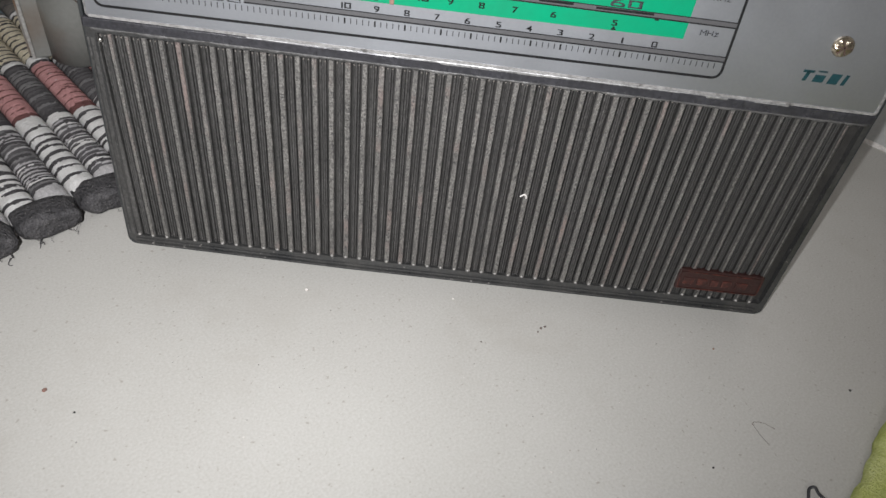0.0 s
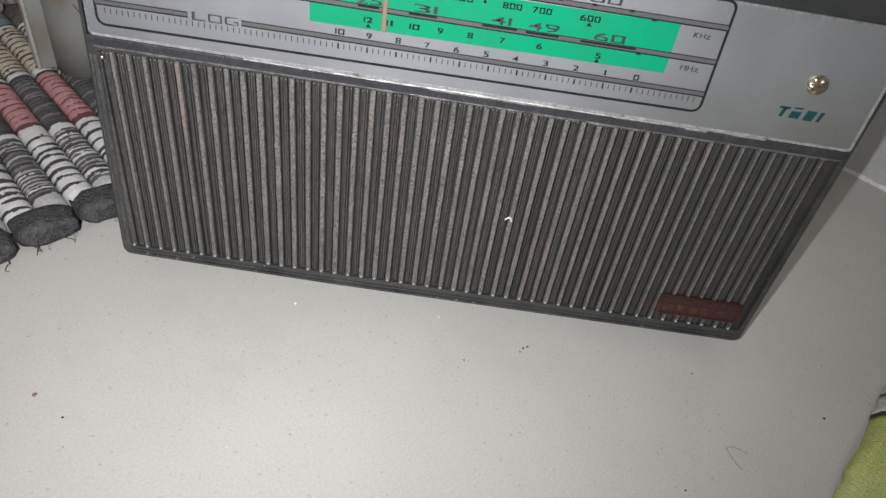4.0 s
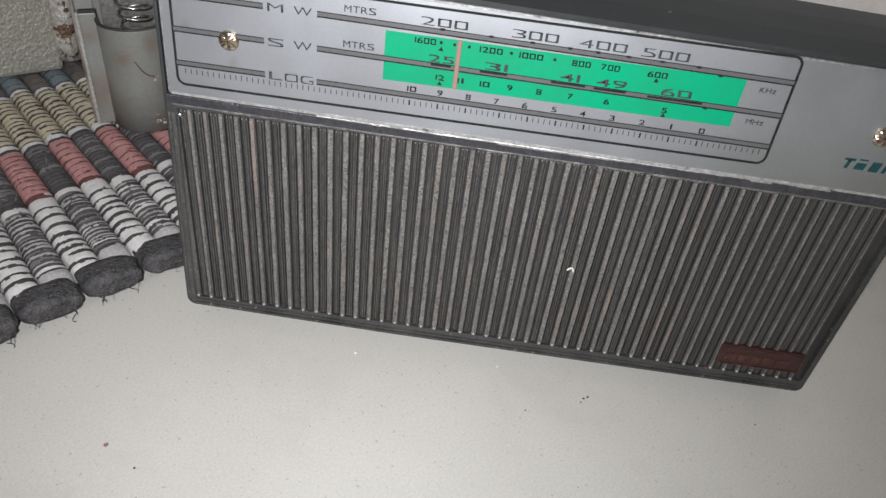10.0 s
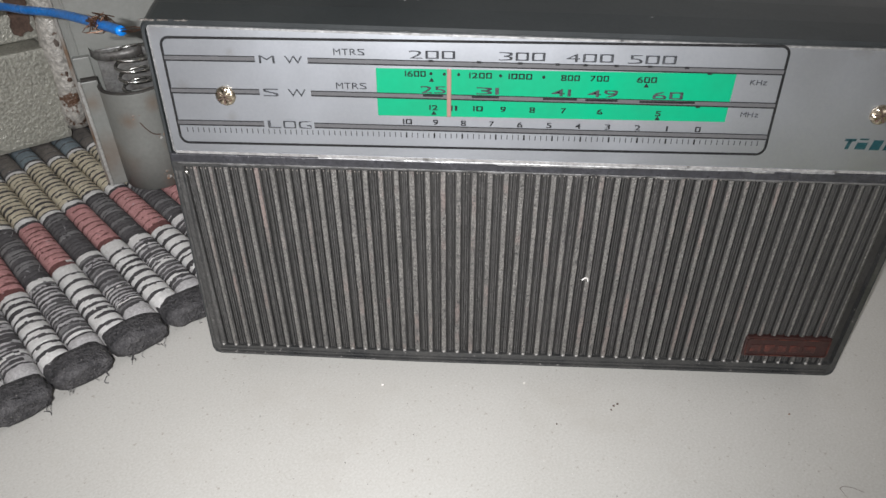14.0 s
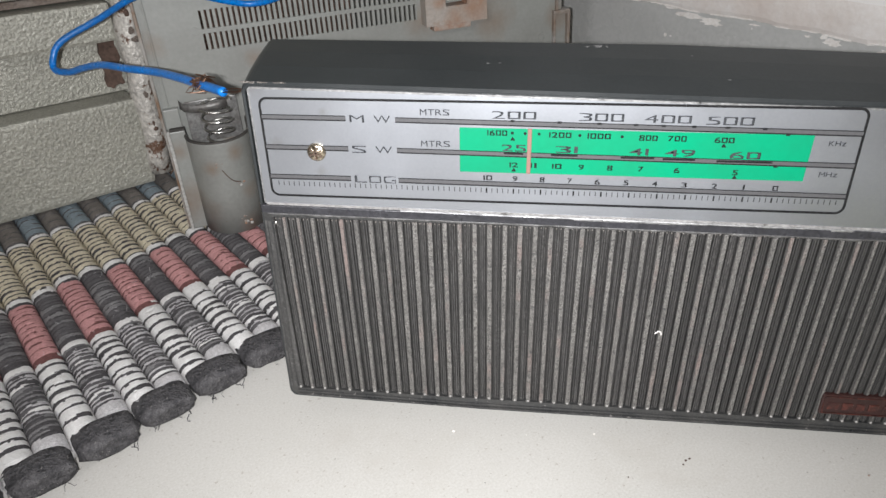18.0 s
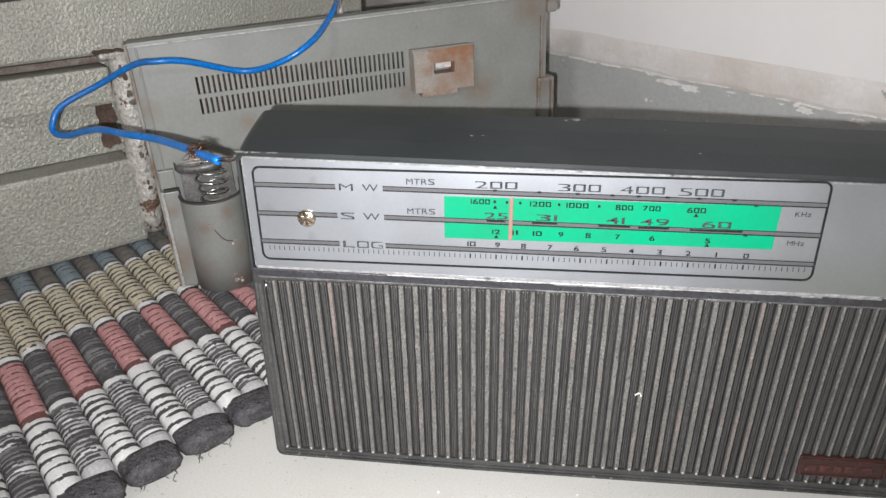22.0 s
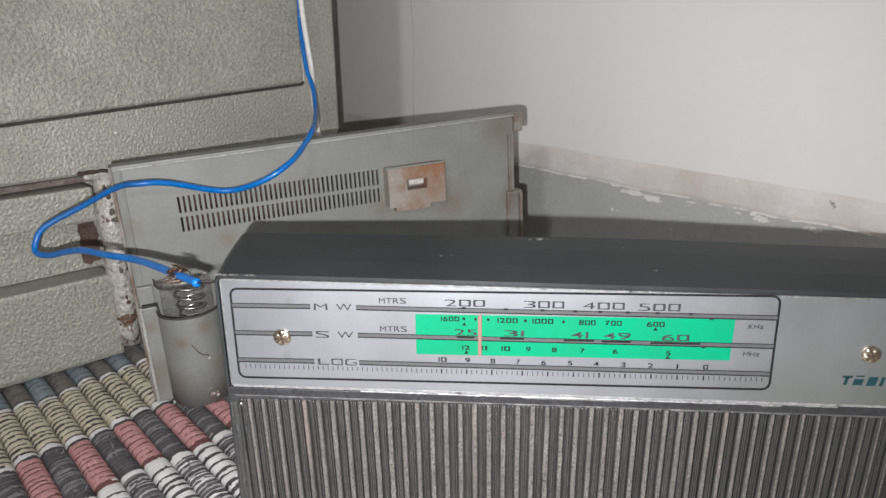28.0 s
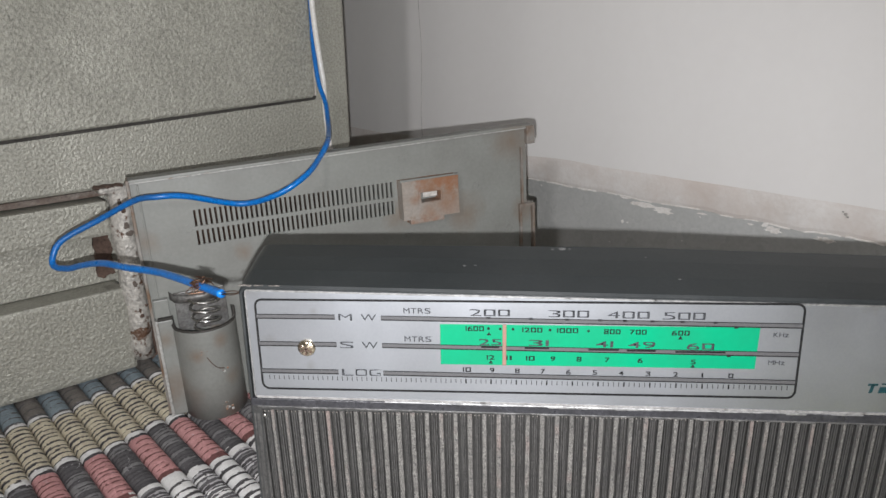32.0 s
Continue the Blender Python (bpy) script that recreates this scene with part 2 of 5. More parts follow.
BLUE = surf("blue_wire", (0.0, 0.15, 0.50), (0.0, 0.125, 0.43), 0.33, 0, 60, 600, 0.05)
WHITEWIRE = surf("white_wire", (0.75, 0.74, 0.71), (0.66, 0.64, 0.6), 0.45)
COPPER = surf("copper_strand", (0.21, 0.125, 0.085), (0.12, 0.07, 0.05), 0.5, 1.0, 300, 900)
FOOT = surf("worn_foot", (0.42, 0.41, 0.39), (0.26, 0.25, 0.24), 0.5, 0.1, 200, 900, 0.4, 700)
SCUFFED = surf("scuffed_corner", (0.26, 0.24, 0.22), (0.12, 0.11, 0.10), 0.5, 0.2, 160, 900, 0.5, 700)
THREADS = {}
for key, a, b in (("white", (0.76, 0.755, 0.74), (0.65, 0.635, 0.62)), ("black", (0.062, 0.058, 0.061), (0.090, 0.085, 0.088)),
                  ("grey", (0.235, 0.230, 0.230), (0.150, 0.147, 0.150)), ("pale", (0.537, 0.525, 0.525), (0.403, 0.390, 0.397)),
                  ("red", (0.58, 0.31, 0.305), (0.47, 0.24, 0.235)), ("wine", (0.19, 0.085, 0.082), (0.15, 0.068, 0.064)),
                  ("yellow", (0.66, 0.60, 0.455), (0.55, 0.49, 0.37)), ("blue", (0.256, 0.311, 0.342), (0.195, 0.238, 0.262)),
                  ("brown", (0.207, 0.189, 0.171), (0.146, 0.134, 0.122)), ("char", (0.125, 0.120, 0.124), (0.092, 0.088, 0.091))):
    THREADS[key] = surf("thread_" + key, a, b, 0.95, 0, 120, 1500, 0.9, 1300, 0.0009, stretch=(2.2, 0.5, 0.5), rough_var=0.03, spec=0.2)
FELT = surf("black_felt", (0.045, 0.044, 0.047), (0.115, 0.111, 0.114), 0.95, 0, 190, 1200, 1.0, 600, 0.0025, fleck=(0.22, 0.21, 0.20), fleck_scale=600, fleck_at=(0.66, 0.76), spec=0.2)
LIME = surf("lime_cloth", (0.60, 0.66, 0.17), (0.70, 0.74, 0.32), 0.95, 0, 45, 900, 0.9, 900, 0.0012, stretch=(1, 1, 1), spec=0.2)
CREAM = surf("cream_cloth", (0.76, 0.745, 0.68), (0.68, 0.66, 0.60), 0.95, 0, 45, 900, 0.9, 900, 0.0012, spec=0.2)
DARKCLOTH = surf("dark_cloth", (0.05, 0.05, 0.055), (0.09, 0.09, 0.09), 0.95, 0, 90, 900, 0.9, 900, spec=0.2)


def stained(m, spots, colour, scale=55.0):
    """Adds ragged stains of that colour round places (x, z, size) in the object's own space."""
    nt = m.node_tree
    p = nt.nodes["Principled BSDF"]
    old = p.inputs["Base Color"].links[0].from_socket
    tc = nt.nodes.new("ShaderNodeTexCoord")
    flat = nt.nodes.new("ShaderNodeVectorMath")
    flat.operation = "MULTIPLY"
    flat.inputs[1].default_value = (1, 0, 1)
    nt.links.new(tc.outputs["Object"], flat.inputs[0])
    rag = noise_tex(nt, tc.outputs["Object"], scale, 6, 0.65)
    total = None
    for x, z, size in spots:
        d = nt.nodes.new("ShaderNodeVectorMath")
        d.operation = "DISTANCE"
        d.inputs[1].default_value = (x, 0, z)
        nt.links.new(flat.outputs[0], d.inputs[0])
        near = ramp(nt, d.outputs["Value"], size, 0.0)
        add = nt.nodes.new("ShaderNodeMath")
        add.operation = "MAXIMUM"
        nt.links.new(near, add.inputs[0])
        if total is None:
            add.inputs[1].default_value = 0.0
        else:
            nt.links.new(total, add.inputs[1])
        total = add.outputs[0]
    both = nt.nodes.new("ShaderNodeMath")
    both.operation = "MULTIPLY_ADD"
    both.inputs[1].default_value = 0.9
    nt.links.new(total, both.inputs[0])
    nt.links.new(rag, both.inputs[2])
    nt.links.new(mix(nt, ramp(nt, both.outputs[0], 0.80, 1.75), old, colour), p.inputs["Base Color"])


stained(COVER, ((-0.015, 0.168, 0.035), (-0.058, 0.114, 0.030), (-0.115, 0.120, 0.022), (-0.300, 0.020, 0.030), (-0.262, 0.004, 0.016), (-0.235, 0.112, 0.012), (-0.005, 0.110, 0.02), (-0.300, 0.130, 0.018), (-0.258, 0.030, 0.012), (-0.280, 0.050, 0.010), (-0.262, 0.060, 0.010), (-0.298, 0.060, 0.014)), (0.17, 0.12, 0.085))
stained(RUSTBOX, ((-0.078, 0.128, 0.022), (-0.092, 0.122, 0.014), (-0.105, 0.134, 0.008), (-0.092, 0.142, 0.016)), (0.22, 0.10, 0.045))
stained(BLUE, ((-0.165, 0.000, 0.045), (-0.142, 0.010, 0.045), (-0.118, 0.018, 0.035)), (0.022, 0.045, 0.085))
stained(PANEL, ((-0.139, 0.1500, 0.006), (-0.118, 0.1640, 0.004), (-0.030, 0.1725, 0.006), (-0.121, 0.1380, 0.005), (-0.060, 0.1450, 0.004), (0.118, 0.1700, 0.008), (-0.146, 0.1740, 0.008)), (0.40, 0.40, 0.41), 420.0)


# ---- builders ----
def thing(name, m, label, category, group="", kind=""):
    ob = new(name)
    ob.empty_display_size = 0.02
    ob.matrix_world = m
    return tagged(ob, label, category, group, kind)


def finish(name, bm, mats, smooth=False):
    me = bpy.data.meshes.new(name)
    bmesh.ops.recalc_face_normals(bm, faces=bm.faces)
    bm.to_mesh(me)
    bm.free()
    for m in mats if isinstance(mats, (list, tuple)) else [mats]:
        me.materials.append(m)
    if smooth:
        me.shade_smooth()
    return me


def part(name, bm, mats, parent, label="", smooth=False, m=None):
    ob = new(name, finish(name, bm, mats, smooth) if isinstance(bm, bmesh.types.BMesh) else bm)
    if parent:
        ob.parent = parent
    if m is not None:
        ob.matrix_basis = m
    if label:
        ob["label"] = label
    return ob


def box(x0, x1, y0, y1, z0, z1, bevel=0.0, seg=2, bm=None):
    bm = bm or bmesh.new()
    r = bmesh.ops.create_cube(bm, size=1, matrix=Matrix.LocRotScale(((x0 + x1) / 2, (y0 + y1) / 2, (z0 + z1) / 2), None, (x1 - x0, y1 - y0, z1 - z0)))
    if bevel:
        edges = {e for v in r["verts"] for e in v.link_edges}
        bmesh.ops.bevel(bm, geom=list(edges), offset=bevel, segments=seg, profile=0.6, affect="EDGES")
    return bm


def outline(x0, x1b, x1t, z0, z1, r, n=5):
    """A rounded four-sided outline in x and z; the right edge may lean."""
    pts = []
    for cx, cz, a0 in ((x1b - r, z0 + r, -90), (x1t - r, z1 - r, 0), (x0 + r, z1 - r, 90), (x0 + r, z0 + r, 180)):
        for i in range(n):
            a = radians(a0 + 90 * i / (n - 1))
            pts.append((cx + r * math.cos(a), cz + r * math.sin(a)))
    return pts


def loft(rings, cap0=True, cap1=True, bm=None, slots=None):
    """Rings of 3D points of one count, skinned in order."""
    bm = bm or bmesh.new()
    vs = [[bm.verts.new(p) for p in ring] for ring in rings]
    n = len(vs[0])
    for k, (a, b) in enumerate(zip(vs, vs[1:])):
        for i in range(n):
            f = bm.faces.new((a[i], a[(i + 1) % n], b[(i + 1) % n], b[i]))
            f.material_index = slots[k] if slots else 0
    if cap0:
        bm.faces.new(vs[0])
    if cap1:
        bm.faces.new(list(reversed(vs[-1])))
    return bm


def plate(pts, y0, y1, soft=0.0004):
    """A flat plate of that outline, its front (y0) rounded."""
    cx, cz = sum(p[0] for p in pts) / len(pts), sum(p[1] for p in pts) / len(pts)

    def ring(y, inset):
        return [(x - math.copysign(min(inset, abs(x - cx)), x - cx), y, z - math.copysign(min(inset, abs(z - cz)), z - cz)) for x, z in pts]
    return loft([ring(y0, soft), ring(y0 + soft * 0.3, soft * 0.3), ring(y0 + soft, 0), ring(y1, 0)])


def ribbon(pts, width, y0, y1, closed=True):
    """A thin raised line of that width along x, z points."""
    bm = bmesh.new()
    n = len(pts)
    inner, outer = [], []
    for i, (x, z) in enumerate(pts):
        a, b = pts[i - 1] if closed or i else pts[i], pts[(i + 1) % n] if closed or i < n - 1 else pts[i]
        dx, dz = b[0] - a[0], b[1] - a[1]
        l = math.hypot(dx, dz) or 1
        nx, nz = -dz / l * width / 2, dx / l * width / 2
        inner.append((x + nx, z + nz))
        outer.append((x - nx, z - nz))
    rows = [[bm.verts.new((p[0], y, p[1])) for p in line] for line, y in ((outer, y1), (outer, y0), (inner, y0), (inner, y1))]
    for i in range(n if closed else n - 1):
        j = (i + 1) % n
        for a, b in zip(rows, rows[1:]):
            bm.faces.new((a[i], a[j], b[j], b[i]))
    return bm


def tube(path, r, sides=8, steps=6, ends=True, bm=None):
    """A round wire along a smooth line through the points."""
    pts = [Vector(p) for p in path]
    line = []
    for i in range(len(pts) - 1):
        p0, p1, p2, p3 = pts[max(i - 1, 0)], pts[i], pts[i + 1], pts[min(i + 2, len(pts) - 1)]
        for k in range(steps):
            t = k / steps
            line.append(0.5 * ((2 * p1) + (p2 - p0) * t + (2 * p0 - 5 * p1 + 4 * p2 - p3) * t * t + (3 * p1 - p0 - 3 * p2 + p3) * t ** 3))
    line.append(pts[-1])
    up = Vector((0.3, 0.2, 1)).normalized()
    rings = []
    for i, p in enumerate(line):
        d = (line[min(i + 1, len(line) - 1)] - line[max(i - 1, 0)]).normalized()
        a = (up - d * up.dot(d))
        a = a.normalized() if a.length > 1e-4 else d.orthogonal().normalized()
        up = a
        b = d.cross(a)
        rings.append([p + r * (math.cos(2 * math.pi * k / sides) * a + math.sin(2 * math.pi * k / sides) * b) for k in range(sides)])
    return loft(rings, ends, ends, bm)


SQUARE = {"0": 0.9, "8": 0.7, "O": 0.9, "G": 0.8, "6": 0.65, "9": 0.65, "3": 0.4, "2": 0.3, "5": 0.35, "S": 0.5}   # how far a bowl is squared


def glyph(ch, weight):
    """One letter of the built-in font in a unit cell, its bowls squared off as on the dial."""
    cu = bpy.data.curves.new("lettering", "FONT")
    cu.body, cu.offset, cu.resolution_u = ch, weight, 6
    ob = bpy.data.objects.new("lettering", cu)
    scene.collection.objects.link(ob)
    bpy.context.view_layer.update()
    me = bpy.data.meshes.new_from_object(ob.evaluated_get(bpy.context.evaluated_depsgraph_get()))
    bpy.data.objects.remove(ob)
    bpy.data.curves.remove(cu)
    xs, ys = [v.co.x for v in me.vertices], [v.co.y for v in me.vertices]
    bx, by, sx, sy = min(xs), min(ys), max(xs) - min(xs), max(ys) - min(ys)
    for v in me.vertices:
        a, b = 2 * (v.co.x - bx) / sx - 1, 2 * (v.co.y - by) / sy - 1
        if ch in SQUARE and (a or b):
            k = 1 + SQUARE[ch] * (math.hypot(a, b) / max(abs(a), abs(b)) - 1)
            a, b = max(-1, min(1, a * k)), max(-1, min(1, b * k))
        v.co = ((a + 1) / 2, (b + 1) / 2, 0)
    return me


GLYPHS = {}


def words(text, x0, x1, z0, z1, y, weight=0.0, thick=0.00012):
    """Lettering set wide between those limits, standing on the front at y."""
    share = {" ": 0.25, "1": 0.24, "I": 0.2, "M": 1.05, "W": 1.2, "z": 0.8}
    gap = 0.22
    total = sum(share.get(c, 1.0) for c in text) + gap * (len(text) - 1)
    bm = bmesh.new()
    at = 0.0
    for c in text:
        w = share.get(c, 1.0)
        if c != " ":
            bold = min(weight, 0.0) if c in "1MW" else weight
            if (c, bold) not in GLYPHS:
                GLYPHS[c, bold] = glyph(c, bold)
            count = len(bm.verts)
            bm.from_mesh(GLYPHS[c, bold])
            bm.verts.ensure_lookup_table()
            for v in bm.verts[count:]:
                v.co = (x0 + (x1 - x0) * (at + w * v.co.x) / total, y, z0 + (z1 - z0) * v.co.y * (0.72 if c == "z" else 1.0))
        at += w + gap
    ex = bmesh.ops.extrude_face_region(bm, geom=bm.faces[:])
    for v in ex["geom"]:
        if isinstance(v, bmesh.types.BMVert):
            v.co.y -= thick
    return bm


# ---- the room ----
S = 2 ** -0.5


def room(a, b, z=0.0):
    """The place at a along the cupboard's front and b towards the wall behind it."""
    return ((a - b) * S, (a + b) * S, z)


ROOM = Matrix(((S, -S, 0, 0), (S, S, 0, 0), (0, 0, 1, 0), (0, 0, 0, 1)))   # a, b to x, y
A0, A1, B0, B1, TOP = -2.15, 0.3557, -1.9, 0.80, 2.7

floor = part("floor", box(A0 - 0.1, A1 + 0.15, B0 - 0.1, B1 + 0.1, -0.1, 0), FLOOR, None, m=ROOM)
tagged(floor, "pale grey speckled stone floor with dust and crumbs", "floor", kind="structure")
ceiling = part("ceiling", box(A0 - 0.1, A1 + 0.15, B0 - 0.1, B1 + 0.1, TOP, TOP + 0.1), WALL, None, m=ROOM)
tagged(ceiling, "plain white painted ceiling", "ceiling", kind="structure")
for nm, lim in (("wall_north", (A0 - 0.1, A1 + 0.15, B1, B1 + 0.1)), ("wall_south", (A0 - 0.1, A1 + 0.15, B0 - 0.1, B0)), ("wall_west", (A0 - 0.1, A0, B0, B1))):
    w = part(nm, box(*lim, 0, TOP), WALL, None, m=ROOM)
    tagged(w, "plain white painted wall", "wall", kind="structure")

# the wall beside the cupboard: plaster that hangs over a grey painted skirting, with an uneven lower lip
bm = bmesh.new()
rows = []
nb = 160
for i in range(nb + 1):
    b = -0.35 + (B1 + 0.35) * i / nb if i else B0
    w1 = 0.0022 * noise.noise((b * 22, 0, 0)) + 0.0012 * noise.noise((b * 90, 3, 0))
    w2 = 0.002 * noise.noise((b * 15, 7, 0))
    rows.append([bm.verts.new(p) for p in ((A1 + 0.1, b, TOP), (A1 - 0.010, b, TOP), (A1 - 0.010, b, 0.5), (A1 - 0.010 + w2 * 0.4, b, 0.1485 + w2), (A1 - 0.006 + w1 * 0.4, b, 0.1385 + w2),
                                            (A1 - 0.0030, b, 0.1240 + w1), (A1 - 0.0006, b, 0.1201 + w1), (A1 - 0.0002, b, 0.1199 + w1), (A1 + 0.1, b, 0.1217))])
for r0, r1 in zip(rows, rows[1:]):
    for k in range(9):
        f = bm.faces.new((r0[k], r0[(k + 1) % 9], r1[(k + 1) % 9], r1[k]))
        f.material_index = 1 if k in (3, 4, 5, 6) else 0
        f.smooth = k in (2, 3, 4)
bm.faces.new(rows[0])
bm.faces.new(rows[-1])
wall = part("wall_east", bm, [WALL, LIP], None, m=ROOM)
tagged(wall, "white painted plaster wall with a rough chipped lower edge", "wall", kind="structure")
skirt = part("skirting", box(A1, A1 + 0.1, B0, B1, 0, 0.1213, 0.0006), SKIRT, None, m=ROOM)
tagged(skirt, "grey painted skirting with flecks of peeled white paint", "skirting", kind="structure")


def flake(b, z, w, h, seed):
    """A ragged scale of white paint on the skirting."""
    rnd = random.Random(seed)
    bm = bmesh.new()
    n = 18
    front, back = [], []
    for i in range(n):
        a = 2 * math.pi * i / n
        k = rnd.uniform(0.55, 1.1)
        front.append(bm.verts.new((A1 - 0.0006, b + w * k * math.cos(a), z + h * k * math.sin(a))))
        back.append(bm.verts.new((A1 + 0.0005, b + w * k * 1.03 * math.cos(a), z + h * k * 1.03 * math.sin(a))))
    bm.faces.new(front)
    for i in range(n):
        bm.faces.new((front[i], front[(i + 1) % n], back[(i + 1) % n], back[i]))
    return bm


for i, (b, z, w, h) in enumerate(((0.212, 0.113, 0.017, 0.0035), (0.190, 0.111, 0.014, 0.0045), (0.232, 0.117, 0.008, 0.002), (0.085, 0.113, 0.009, 0.004), (0.092, 0.116, 0.004, 0.003),
                                  (0.330, 0.118, 0.012, 0.002), (0.305, 0.117, 0.01, 0.0015), (0.042, 0.113, 0.012, 0.003), (0.235, 0.092, 0.002, 0.0025), (0.105, 0.114, 0.004, 0.001), (0.355, 0.093, 0.0012, 0.0015), (0.150, 0.115, 0.006, 0.001))):
    part("paint_flake", flake(b, z + 0.0025, w * 0.85, h * 0.85, i), PEEL, skirt)
rnd = random.Random(23)
b = 0.00
while b < 0.37:
    n = rnd.randint(4, 12)
    line = [b + 0.004 * k for k in range(n)]
    part("peeled_edge", tube([(A1 - 0.0009, q, 0.1201 + 0.0022 * noise.noise((q * 22, 0, 0)) + 0.0012 * noise.noise((q * 90, 3, 0))) for q in line], rnd.uniform(0.0005, 0.0009), 5, 2), PEEL, wall, "white edge of peeling paint")
    b = line[-1] + rnd.uniform(0.002, 0.02)

# a rough bead of filler where the skirting meets the floor
rnd = random.Random(61)
part("filler_bead", loft([[(A1 - 0.0012 - 0.0012 * rnd.random(), -0.45 + 0.011 * i, -0.001), (A1 - 0.0010, -0.45 + 0.011 * i, 0.0012 + 0.0014 * rnd.random()), (A1 + 0.001, -0.45 + 0.011 * i, 0.0030 + 0.0016 * rnd.random()), (A1 + 0.002, -0.45 + 0.011 * i, -0.001)] for i in range(60)]), PEEL, skirt, "pale rough bead of filler", True)
part("paint_scratch", tube([(A1 - 0.0001, -0.0590, 0.0622), (A1 - 0.0003, -0.0628, 0.0606), (A1 - 0.0001, -0.0680, 0.0582)], 0.0008, 6, 4), PEEL, skirt, "pale scratch in the paint")
chip = bmesh.new()
for db, dz, r in ((0.027, 0.1410, 0.0016), (0.0255, 0.1390, 0.0012), (0.029, 0.1425, 0.0008), (-0.012, 0.1365, 0.0009)):
    bmesh.ops.create_icosphere(chip, subdivisions=1, radius=r, matrix=Matrix.LocRotScale((A1 - 0.0097, db, dz), None, (0.35, 1, 0.8)))
part("plaster_chip", chip, GREYPLASTER, wall)
# thin wavering grey line up the wall
part("hairline_crack", tube([(A1 - 0.0096, 0.535 + 0.002 * math.sin(i * 1.7), 0.14 + 0.04 * i) for i in range(9)], 0.0006, 5, 3), GREYPLASTER, wall)

# ---- the steel cupboard ----
CAB = Matrix.Translation(room(0, 0.4137)) @ ROOM      # x along its front, y into it
cab = thing("steel_cupboard", CAB, "grey-green hammered steel cupboard with rusted lower edges", "cupboard")
part("body", box(-1.3, 0.148, 0.030, 0.38, 0.0, 1.9, 0.004), STEEL, cab)
# door slab with a rounded lower corner and a raised inner panel
pts = outline(-0.75, 0.158, 0.158, 0.167, 1.85, 0.013, 7)
part("door", plate(pts, 0.0, 0.028, 0.0025), STEEL, cab, "hammered grey steel door with a raised panel")
door = cab.children[-1]


def hung(pts):
    """The raised panel's lower edge runs down away from the cupboard's corner."""
    return [(x, z + 0.0025 - 0.046 * (0.12 - x)) if z < 0.5 else (x, z) for x, z in pts]


part("panel_gap", plate(hung(outline(-0.72, 0.1225, 0.1225, 0.2185, 1.8, 0.003)), -0.0006, 0.004, 0.0002), SEAM, door)
part("raised_panel", plate(hung(outline(-0.72, 0.1200, 0.1200, 0.2210, 1.797, 0.003)), -0.0035, 0.004, 0.0022), STEEL, door)
# Worn panel edge, its white glint painted on as a pale strip.
part("worn_edge", ribbon([(0.1206 + 0.0004 * math.sin(i * 2.3), 0.2250 + 0.009 * i) for i in range(40)], 0.0013, -0.0030, 0.0, False), EDGEGLINT, door, "worn edge of the panel with its glint painted pale")
part("upper_rail", box(-1.3, -0.073, -0.004, 0.028, 0.131, 0.159, 0.0025), STEEL, cab)
part("rail_ledge", box(-1.3, -0.068, 0.008, 0.028, 0.1605, 0.1655, 0.001), RUSTCAP, cab)
part("recessed_panel", box(-1.3, -0.060, 0.016, 0.028, 0.088, 0.131, 0.001), STEEL, cab)
part("base_panel", box(-1.3, -0.070, -0.008, 0.028, 0.0165, 0.0875, 0.003), STEEL, cab)
rnd = random.Random(44)
ragged = []
for k in range(28):
    q = k / 28 * 4
    side, f = int(q), q - int(q)
    x, z = ((-0.084 + 0.013 * f, 0.095), (-0.071, 0.095 + 0.035 * f), (-0.071 - 0.013 * f, 0.130), (-0.084, 0.130 - 0.035 * f))[side]
    ragged.append((x + rnd.uniform(-0.0012, 0.0012), z + (rnd.uniform(-0.003, 0.001) if side == 0 else rnd.uniform(-0.0004, 0.0004))))
part("rust_patch", plate(ragged, 0.0125, 0.017, 0.0004), BROWN, cab)
bm = loft([[(-0.0635 + 0.0095 * math.cos(a) + 0.0012 * math.sin(z * 130), -0.004 - 0.010 * max(0, math.sin(a)) + 0.004 * (a > math.pi), z) for a in [2 * math.pi * k / 16 for k in range(16)]]
           for z in [0.024 + 0.0145 * i for i in range(11)]])
part("corner_channel", bm, RUSTED, cab, "flaking rusted steel corner channel", True)
part("channel_cap", box(-0.080, -0.052, -0.012, 0.014, 0.1655, 0.1700, 0.0018), RUSTED, cab)
rnd = random.Random(45)
for k in range(13):
    z, a = rnd.uniform(0.03, 0.165), rnd.uniform(0.6, 2.6)
    bm = bmesh.new()
    bmesh.ops.create_icosphere(bm, subdivisions=2, radius=1)
    for v in bm.verts:
        v.co *= rnd.uniform(0.7, 1.2)
    part("rust_scale", bm, RUSTCAP if k % 3 else BROWN, cab, m=Matrix.Translation((-0.0635 + 0.0095 * math.cos(a), -0.0035 - 0.010 * math.sin(a), z)) @ Matrix.Diagonal((rnd.uniform(0.001, 0.0035), 0.0011, rnd.uniform(0.0012, 0.004), 1)))
for x, w in ((-0.079, 0.004), (-0.072, 0.0055), (-0.064, 0.004), (-0.056, 0.003)):
    bm = bmesh.new()
    bmesh.ops.create_icosphere(bm, subdivisions=2, radius=1)
    for v in bm.verts:
        v.co *= rnd.uniform(0.75, 1.2)
    part("rust_scale", bm, BROWN if w > 0.0035 else RUSTCAP, cab, m=Matrix.Translation((x, -0.006, 0.1702)) @ Matrix.Diagonal((w, 0.007, 0.0016, 1)))
part("inner_post", box(-0.052, 0.14, 0.012, 0.03, 0.0, 0.166, 0.001), BROWN, cab)

